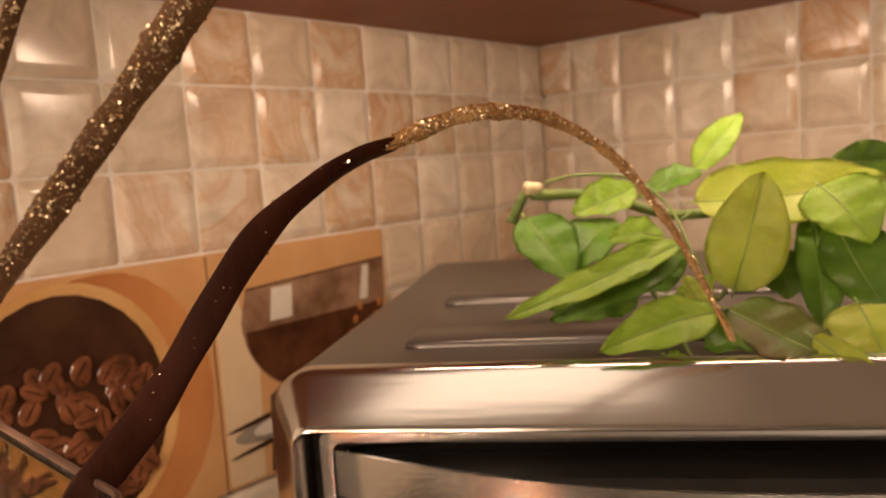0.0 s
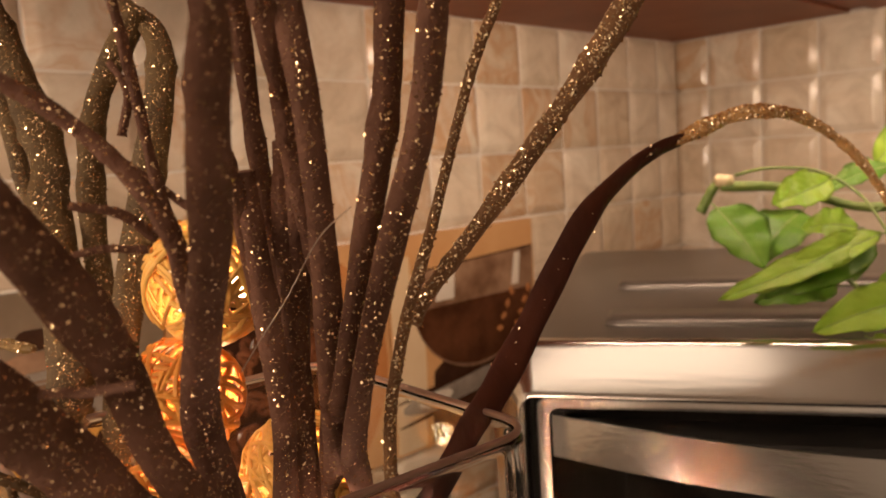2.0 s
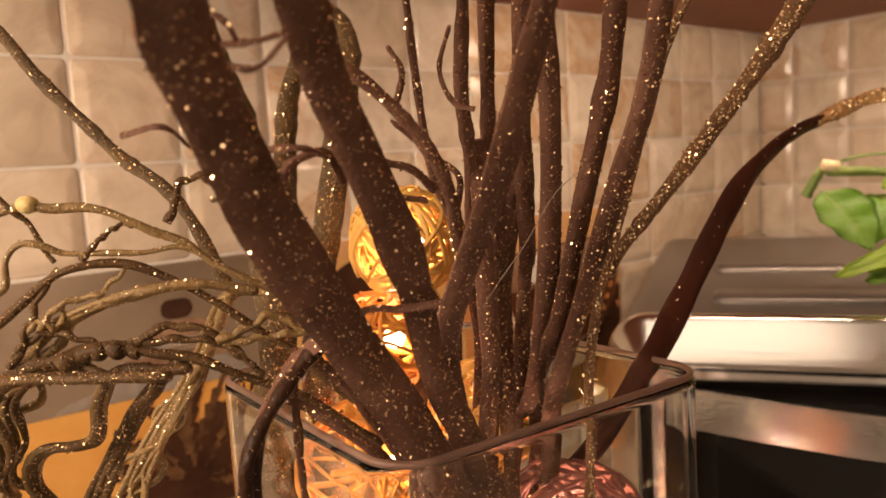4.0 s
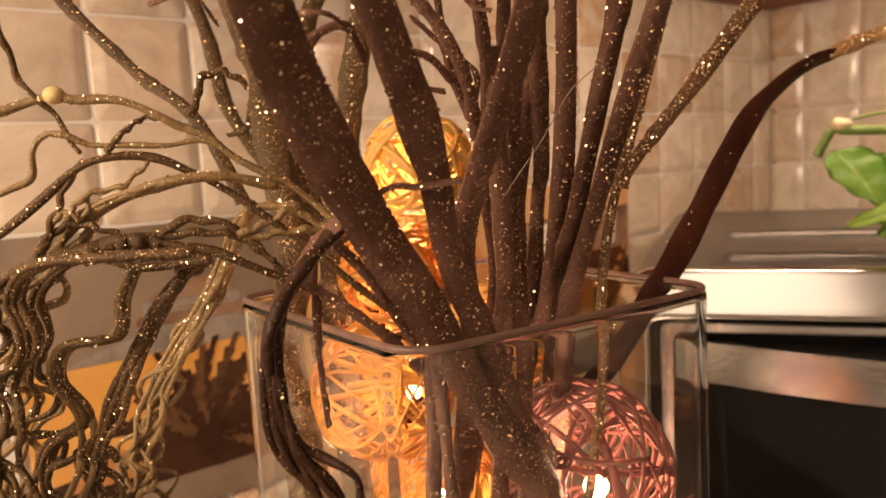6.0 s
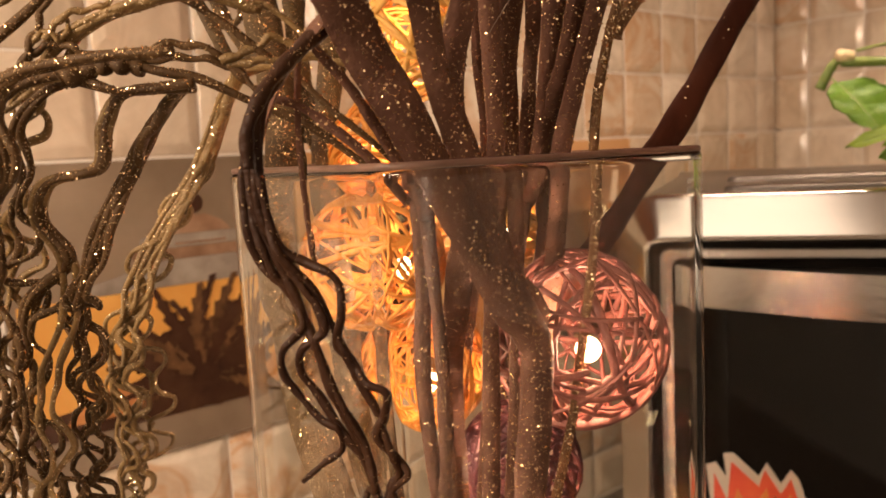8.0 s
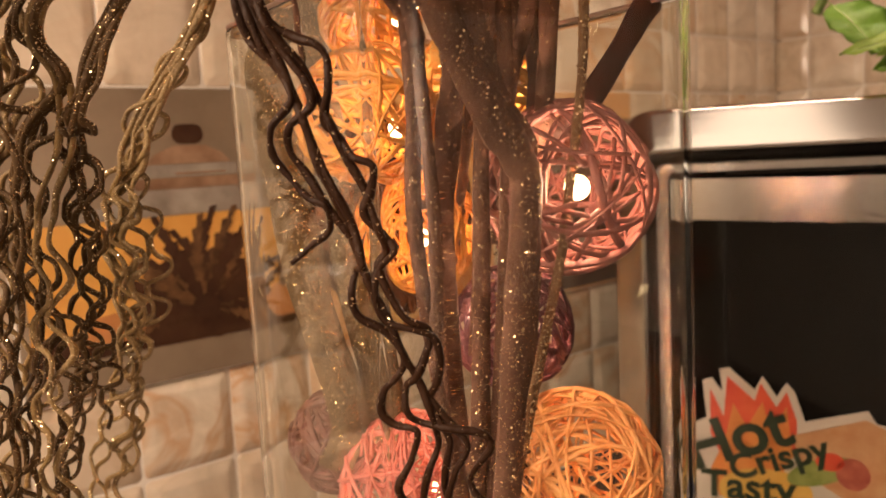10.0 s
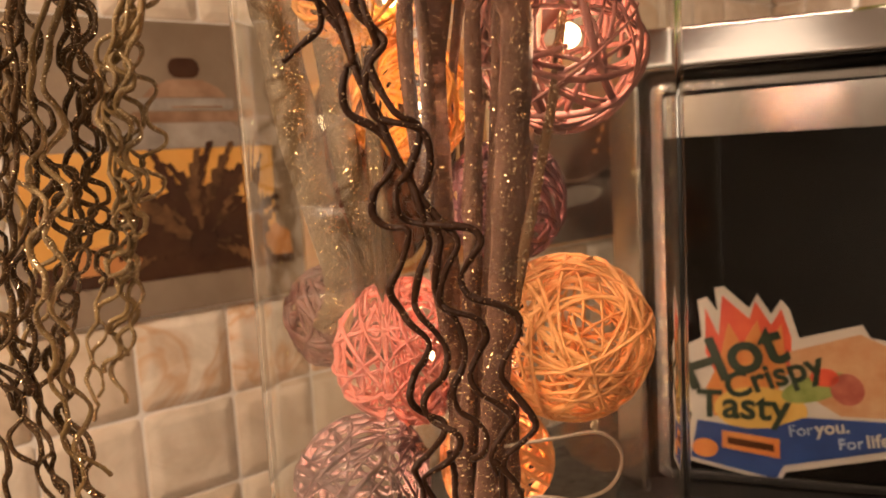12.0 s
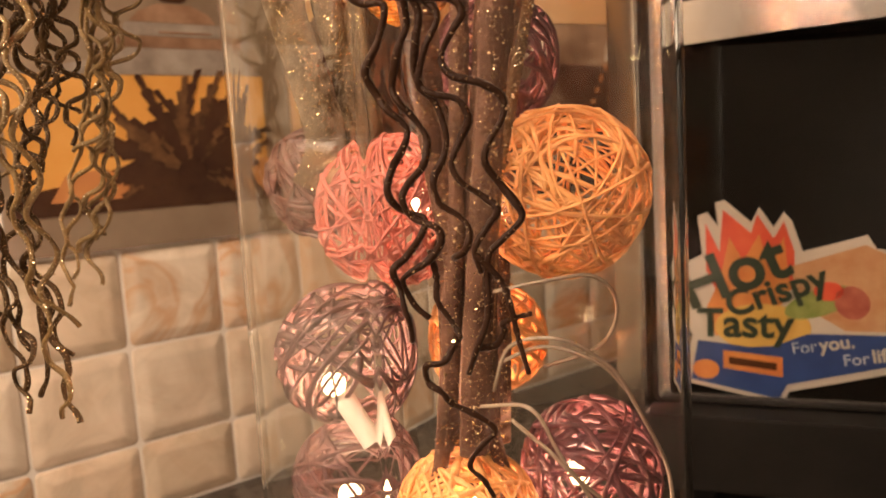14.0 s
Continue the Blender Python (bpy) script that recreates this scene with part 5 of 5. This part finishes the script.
curls([(-0.190, 0.083, 0.357), (-0.206, 0.080, 0.356), (-0.220, 0.080, 0.359), (-0.235, 0.082, 0.350), (-0.238, 0.085, 0.333), (-0.248, 0.090, 0.313), (-0.244, 0.095, 0.308), (-0.253, 0.098, 0.283), (-0.252, 0.100, 0.259), (-0.253, 0.108, 0.239), (-0.256, 0.110, 0.208), (-0.265, 0.107, 0.182), (-0.265, 0.107, 0.182)], 2, 0.004, M_TWIG, 51, 0.0036, 0.02, 0.2)
def front_curl(places, r):
    """A bare wavy twig that hangs over the rim down the outside of the vase; places are across and up."""
    stem_count[0] += 1
    rg = random.Random(stem_count[0])
    path = [Vector((x, 0.072 - 0.012 * min(1, (0.366 - z) / 0.02) if z > 0.34 else 0.060 + 0.008 * min(1, (0.34 - z) / 0.11), z)) for x, z in places]
    path = [p + Vector((0, rg.uniform(-0.0012, 0.0012), 0)) for p in path]
    a = rg.uniform(0, 6)
    bm = bmesh.new()
    pts = ring_points(tube(bm, glide(path, len(path) * 7), lambda u: r * (1 + 0.14 * math.sin(61 * u + a) + 0.08 * math.sin(137 * u)) * (1.15 - 0.35 * u), 8))
    ob = part("hanging_curl", bm, M_CURL)
    dust(pts, M_CURL, ob, 700 + stem_count[0])
    return tagged(ob, "bare dark brown wavy twig hanging before the vase", "curly twig", "hanging glitter curls")


front_curl([(-0.155, 0.364), (-0.162, 0.354), (-0.166, 0.348), (-0.168, 0.341), (-0.169, 0.335), (-0.169, 0.326), (-0.168, 0.319), (-0.166, 0.316), (-0.162, 0.312), (-0.159, 0.306), (-0.157, 0.301), (-0.155, 0.294), (-0.152, 0.287), (-0.149, 0.279), (-0.147, 0.27), (-0.149, 0.269), (-0.15, 0.264), (-0.149, 0.259), (-0.143, 0.255), (-0.14, 0.249), (-0.142, 0.245), (-0.145, 0.242), (-0.146, 0.237), (-0.143, 0.234), (-0.138, 0.233), (-0.14, 0.226), (-0.143, 0.22), (-0.141, 0.215), (-0.139, 0.212), (-0.135, 0.208), (-0.136, 0.204), (-0.139, 0.2), (-0.14, 0.195), (-0.138, 0.191), (-0.133, 0.189), (-0.133, 0.186), (-0.137, 0.181), (-0.14, 0.178), (-0.139, 0.174), (-0.138, 0.17), (-0.137, 0.165), (-0.137, 0.162)], 0.00092)
front_curl([(-0.155, 0.364), (-0.162, 0.354), (-0.166, 0.346), (-0.166, 0.337), (-0.166, 0.329), (-0.164, 0.322), (-0.162, 0.318), (-0.158, 0.312), (-0.156, 0.309), (-0.155, 0.304), (-0.16, 0.3), (-0.161, 0.295), (-0.158, 0.29), (-0.154, 0.283), (-0.149, 0.275), (-0.146, 0.266), (-0.143, 0.259), (-0.14, 0.251), (-0.137, 0.244), (-0.135, 0.238), (-0.134, 0.234), (-0.134, 0.229), (-0.136, 0.224), (-0.138, 0.217), (-0.137, 0.214), (-0.133, 0.209), (-0.131, 0.205), (-0.132, 0.2), (-0.136, 0.196), (-0.137, 0.193), (-0.135, 0.189), (-0.13, 0.187), (-0.129, 0.184), (-0.132, 0.18), (-0.137, 0.177), (-0.138, 0.175), (-0.136, 0.17), (-0.133, 0.167)], 0.00092)
front_curl([(-0.155, 0.364), (-0.162, 0.354), (-0.165, 0.345), (-0.165, 0.334), (-0.163, 0.322), (-0.158, 0.318), (-0.153, 0.316), (-0.151, 0.313), (-0.151, 0.307), (-0.153, 0.301), (-0.15, 0.297), (-0.147, 0.293), (-0.143, 0.291), (-0.144, 0.286), (-0.146, 0.281), (-0.142, 0.276), (-0.14, 0.273), (-0.144, 0.269), (-0.145, 0.264), (-0.143, 0.258), (-0.137, 0.256), (-0.133, 0.254), (-0.132, 0.249), (-0.133, 0.244), (-0.135, 0.24), (-0.133, 0.2355), (-0.131, 0.231), (-0.132, 0.226), (-0.133, 0.219), (-0.13, 0.215), (-0.124, 0.213), (-0.122, 0.209), (-0.124, 0.205), (-0.126, 0.2), (-0.124, 0.196), (-0.12, 0.193), (-0.117, 0.19), (-0.119, 0.187), (-0.122, 0.182), (-0.121, 0.177)], 0.00092)
front_curl([(-0.155, 0.364), (-0.162, 0.354), (-0.166, 0.345), (-0.168, 0.33), (-0.165, 0.318), (-0.162, 0.312), (-0.159, 0.306), (-0.161, 0.303), (-0.164, 0.3), (-0.165, 0.295), (-0.163, 0.291), (-0.158, 0.285), (-0.154, 0.283), (-0.154, 0.278), (-0.158, 0.275), (-0.163, 0.271)], 0.00092)
front_curl([(-0.155, 0.364), (-0.162, 0.354), (-0.165, 0.346), (-0.1655, 0.333), (-0.163, 0.321), (-0.157, 0.312), (-0.152, 0.301), (-0.149, 0.293), (-0.146, 0.287), (-0.143, 0.278), (-0.142, 0.273), (-0.144, 0.269), (-0.139, 0.259), (-0.134, 0.255), (-0.137, 0.246), (-0.14, 0.243), (-0.14, 0.238), (-0.138, 0.235), (-0.131, 0.234), (-0.124, 0.233), (-0.122, 0.23), (-0.124, 0.227), (-0.127, 0.222), (-0.125, 0.218), (-0.119, 0.216), (-0.115, 0.213), (-0.115, 0.209), (-0.118, 0.204), (-0.119, 0.2), (-0.116, 0.195), (-0.113, 0.191), (-0.112, 0.188), (-0.116, 0.184), (-0.119, 0.181), (-0.12, 0.175), (-0.12, 0.168), (-0.123, 0.16), (-0.125, 0.155)], 0.00092)
front_curl([(-0.155, 0.364), (-0.162, 0.354), (-0.167, 0.344), (-0.167, 0.328), (-0.162, 0.315), (-0.158, 0.304), (-0.155, 0.292), (-0.152, 0.284), (-0.149, 0.275), (-0.146, 0.266), (-0.143, 0.259), (-0.14, 0.251), (-0.136, 0.242), (-0.131, 0.235), (-0.127, 0.23), (-0.13, 0.224), (-0.132, 0.217), (-0.129, 0.213), (-0.127, 0.206), (-0.128, 0.201), (-0.13, 0.197), (-0.129, 0.192), (-0.125, 0.189), (-0.123, 0.186), (-0.124, 0.182), (-0.127, 0.18)], 0.00092)
front_curl([(-0.122, 0.181), (-0.117, 0.175), (-0.115, 0.169), (-0.114, 0.163), (-0.112, 0.155)], 0.0007)
front_curl([(-0.123, 0.161), (-0.119, 0.161), (-0.117, 0.164), (-0.117, 0.166), (-0.114, 0.167), (-0.111, 0.168)], 0.0007)
front_curl([(-0.132, 0.182), (-0.131, 0.176), (-0.131, 0.171), (-0.128, 0.166), (-0.126, 0.163)], 0.0007)
front_curl([(-0.127, 0.163), (-0.13, 0.158), (-0.134, 0.157), (-0.134, 0.153), (-0.131, 0.151), (-0.129, 0.148), (-0.123, 0.145), (-0.12, 0.142), (-0.123, 0.139), (-0.126, 0.134), (-0.123, 0.131), (-0.121, 0.127)], 0.0007)
twig([(-0.147, 0.078, 0.368), (-0.155, 0.072, 0.364), (-0.162, 0.062, 0.354), (-0.165, 0.057, 0.346), (-0.166, 0.057, 0.342), (-0.166, 0.057, 0.337)], 0.0019, M_CURL, 0.0)
twig([(-0.193, 0.086, 0.358), (-0.205, 0.090, 0.348), (-0.213, 0.092, 0.337), (-0.219, 0.089, 0.325), (-0.225, 0.090, 0.314)], 0.0016, M_TWIG, 0.001)
twig([(-0.202, 0.135, 0.367), (-0.215, 0.144, 0.349), (-0.223, 0.146, 0.338), (-0.234, 0.144, 0.322)], 0.0017, M_GOLDTWIG, 0.001)

bm = bmesh.new()
tube(bm, glide([(-0.1000, 0.1050, 0.3970), (-0.1070, 0.1050, 0.3910), (-0.1140, 0.1050, 0.3800), (-0.1200, 0.1050, 0.3720), (-0.1250, 0.1050, 0.3650)], 30), lambda u: 0.00013, 5)
tagged(part("stray_fibre", bm, M_WIRE), "fine pale fibre caught between two dark stems", "fibre")

# ---- leafy cutting on the oven ----
def leaf_material(name, c1, c2):
    m = mottled(name, c1, c2, 45, 0.38, bump=0.3, bump_scale=350, Subsurface_Weight=0.3, Subsurface_Radius=(0.002, 0.004, 0.001))
    return m


LEAVES = [leaf_material("leaf_dark", (0.13, 0.29, 0.024), (0.24, 0.43, 0.05)), leaf_material("leaf_green", (0.31, 0.52, 0.03), (0.48, 0.66, 0.08)),
          leaf_material("leaf_lime", (0.52, 0.62, 0.05), (0.68, 0.76, 0.15)), leaf_material("leaf_olive", (0.20, 0.13, 0.035), (0.20, 0.30, 0.05))]
M_VINE = mottled("vine_bark", (0.10, 0.16, 0.03), (0.20, 0.25, 0.06), 120, 0.5, bump=0.3)
M_RIB = mottled("leaf_rib", (0.26, 0.38, 0.09), (0.36, 0.46, 0.14), 90, 0.4)
M_CUT = mottled("cut_wood", (0.62, 0.48, 0.28), (0.75, 0.62, 0.40), 300, 0.7)
plant = thing("plant_cutting", "cut leafy green branch lying on the oven", "plant")


def leaf(base, tip, width, roll, shade):
    a, b = Vector(base), Vector(tip)
    along = b - a
    size = along.length
    d = along.normalized()
    facing = Vector((-0.1, -0.8, 0.6))
    facing = (facing - d * facing.dot(d)).normalized()
    facing = Matrix.Rotation(radians(roll), 3, d) @ facing
    side = d.cross(facing)
    rg = random.Random(int(size * 1e6) + int(width * 1e6))
    curl, fold = rg.uniform(-0.06, 0.14), rg.uniform(0.10, 0.28)
    bm = bmesh.new()
    n, grid = 28, []
    for k in range(n + 1):
        u = k / n
        w = width * 0.5 * (math.sin(math.pi * u ** 0.82) ** (0.6 if shade == 2 else 0.75)) * (1 - 0.12 * u) + 0.0004
        mid = a + d * size * u + facing * size * curl * math.sin(math.pi * u)
        row = []
        for j in range(-6, 7):
            v = j / 6
            ripple = 0.0011 * math.sin(u * 21 + v * 2) * abs(v)
            row.append(bm.verts.new(mid + side * w * v + facing * (fold * w * abs(v) ** 1.3 + ripple - 0.0009 * (j == 0) + 0.00042 * math.cos(2 * math.pi * (8 * u - 1.9 * abs(v))) * min(1, 4 * abs(v)))))
        grid.append(row)
    for p, q in zip(grid, grid[1:]):
        for j in range(12):
            bm.faces.new((p[j], p[j + 1], q[j + 1], q[j]))
    bmesh.ops.solidify(bm, geom=bm.faces[:], thickness=0.0004)
    blade = part("leaf", bm, LEAVES[shade], plant)
    bm = bmesh.new()
    spine = [a + d * size * k / 10 + facing * (size * curl * math.sin(math.pi * k / 10) - 0.0002) for k in range(10)]
    tube(bm, [a - d * 0.004 - facing * 0.001, *spine], lambda u: 0.00045 * (1 - 0.75 * u), 6)
    part("midrib", bm, M_RIB, blade, "pale midrib")
    return blade


def vine(points, r):
    bm = bmesh.new()
    tube(bm, glide(points, 26), lambda u: r * (1 - 0.25 * u) * (1 + 0.06 * math.sin(30 * u)), 10)
    return part("stalk", bm, M_VINE, plant)


leaf((0.097, 0.400, 0.382), (0.062, 0.385, 0.371), 0.023, 0, 1)
leaf((0.141, 0.430, 0.386), (0.106, 0.430, 0.374), 0.017, 10, 0)
leaf((0.112, 0.375, 0.354), (0.022, 0.335, 0.331), 0.017, 8, 1)
leaf((0.112, 0.380, 0.354), (0.044, 0.352, 0.330), 0.016, -4, 1)
leaf((0.114, 0.385, 0.350), (0.050, 0.360, 0.326), 0.022, -20, 0)
leaf((0.111, 0.400, 0.355), (0.082, 0.400, 0.356), 0.021, 5, 1)
leaf((0.118, 0.345, 0.326), (0.061, 0.325, 0.316), 0.024, 0, 1)
leaf((0.043, 0.425, 0.368), (0.062, 0.400, 0.335), 0.036, -10, 0)
leaf((0.092, 0.430, 0.363), (0.060, 0.410, 0.336), 0.037, 20, 0)
leaf((0.089, 0.370, 0.329), (0.045, 0.360, 0.324), 0.019, 0, 0)
leaf((0.114, 0.348, 0.325), (0.106, 0.352, 0.342), 0.010, 0, 2)
leaf((0.127, 0.400, 0.372), (0.217, 0.385, 0.379), 0.042, 0, 2)
leaf((0.135, 0.370, 0.330), (0.149, 0.365, 0.386), 0.038, 0, 2)
leaf((0.150, 0.470, 0.387), (0.180, 0.470, 0.418), 0.021, 5, 1)
leaf((0.170, 0.400, 0.345), (0.170, 0.390, 0.320), 0.027, 0, 0)
leaf((0.123, 0.345, 0.327), (0.161, 0.315, 0.306), 0.036, -15, 3)
leaf((0.182, 0.380, 0.377), (0.191, 0.350, 0.351), 0.040, 10, 1)
leaf((0.207, 0.420, 0.386), (0.246, 0.420, 0.386), 0.024, 40, 0)
leaf((0.183, 0.390, 0.365), (0.173, 0.360, 0.306), 0.024, 0, 0)
leaf((0.185, 0.370, 0.358), (0.194, 0.340, 0.319), 0.039, 0, 0)
leaf((0.179, 0.340, 0.326), (0.179, 0.315, 0.299), 0.043, 0, 2)
leaf((0.152, 0.325, 0.316), (0.174, 0.310, 0.301), 0.014, 50, 2)
leaf((0.105, 0.360, 0.327), (0.119, 0.350, 0.341), 0.013, 30, 1)
leaf((0.095, 0.345, 0.307), (0.105, 0.330, 0.303), 0.010, 40, 1)
leaf((0.111, 0.430, 0.346), (0.117, 0.420, 0.322), 0.034, 0, 0)
leaf((0.145, 0.360, 0.319), (0.111, 0.340, 0.310), 0.028, 20, 0)
leaf((0.223, 0.380, 0.382), (0.224, 0.340, 0.353), 0.039, 0, 1)
leaf((0.204, 0.340, 0.334), (0.209, 0.310, 0.306), 0.038, 0, 0)
vine([(0.036, 0.435, 0.365), (0.044, 0.432, 0.380), (0.054, 0.430, 0.384)], 0.0032)
vine([(0.047, 0.430, 0.380), (0.085, 0.430, 0.377), (0.118, 0.420, 0.365), (0.151, 0.410, 0.366), (0.182, 0.400, 0.373), (0.229, 0.390, 0.370)], 0.003)
vine([(0.055, 0.430, 0.386), (0.073, 0.430, 0.389), (0.098, 0.420, 0.386), (0.113, 0.400, 0.372), (0.115, 0.370, 0.352), (0.120, 0.350, 0.330)], 0.00092)
vine([(0.095, 0.390, 0.345), (0.100, 0.380, 0.329), (0.102, 0.360, 0.322)], 0.0016)
vine([(0.103, 0.345, 0.312), (0.105, 0.335, 0.304), (0.105, 0.330, 0.301)], 0.0013)
vine([(0.127, 0.400, 0.367), (0.120, 0.400, 0.363)], 0.0012)
vine([(0.188, 0.400, 0.370), (0.183, 0.390, 0.359)], 0.0018)
vine([(0.131, 0.370, 0.330), (0.122, 0.355, 0.329)], 0.0012)
bm = bmesh.new()
tube(bm, [Vector((0.052, 0.430, 0.383)), Vector((0.052, 0.430, 0.383)) + Vector((-0.0075, -0.004, 0.001))], lambda u: 0.0036 + 0.0006 * math.sin(9 * u), 7)
part("cut_end", bm, M_CUT, plant, "pale cut end")

# ---- tiles, piece by piece ----
def pillow(w, h):
    """One pillow tile, its face domed towards the middle."""
    bm = bmesh.new()
    def ring(inset, d):
        return [bm.verts.new((x, y, d)) for x, y in rounded(inset, w - inset, inset, h - inset, max(0.0035 - inset * 0.3, 0.001), 2)]
    rings = [ring(0.0009, -0.0060), ring(0.0009, -0.0032), ring(0.0022, -0.0027), ring(0.0066, -0.0008), ring(0.0084, -0.0001), ring(0.0105, 0.0)]
    for p, q in zip(rings, rings[1:]):
        for j in range(len(p)):
            i = (j + 1) % len(p)
            bm.faces.new((p[j], p[i], q[i], q[j]))
    bm.faces.new(rings[-1])
    me = mesh_of(bm, "tile")
    me.materials.append(M_TILE)
    return me


def tile_wall(owner, starts, place, x_axis, normal):
    kinds = {}
    rg = random.Random(9)
    for s, w in starts:
        for k in range(-1, 9):
            z0 = 0.025 + TILE * k
            z1 = min(z0 + TILE, SHELF)
            z0 = max(z0, GROUND + 0.001)
            if z1 - z0 < 0.012 or (owner is wall_west and 0.15 < z0 < 0.34 and -0.875 < s < -0.30):
                continue
            key = (round(w, 4), round(z1 - z0, 4))
            if key not in kinds:
                kinds[key] = pillow(*key)
            ob = new("tile", kinds[key])
            m = Matrix.Identity(4)
            m.col[0][:3], m.col[1][:3], m.col[2][:3] = x_axis, UP, normal
            m.translation = place(s, z0, 0.0)
            ob.matrix_world = m @ pose(w / 2, 0.032, 0, rg.uniform(-0.5, 0.5), rg.uniform(-0.5, 0.5), 0) @ pose(-w / 2, -0.032, 0)
            ob.parent = owner


tile_wall(wall_west, [(-0.040, 0.044)] + [(-0.040 - TILE * (k + 1), TILE) for k in range(21)], on_wall, ALONG, OUT)
tile_wall(wall_north, [(-0.004, 0.043)] + [(0.039 + TILE * k, TILE) for k in range(18)], off_second, OUT, -ALONG)
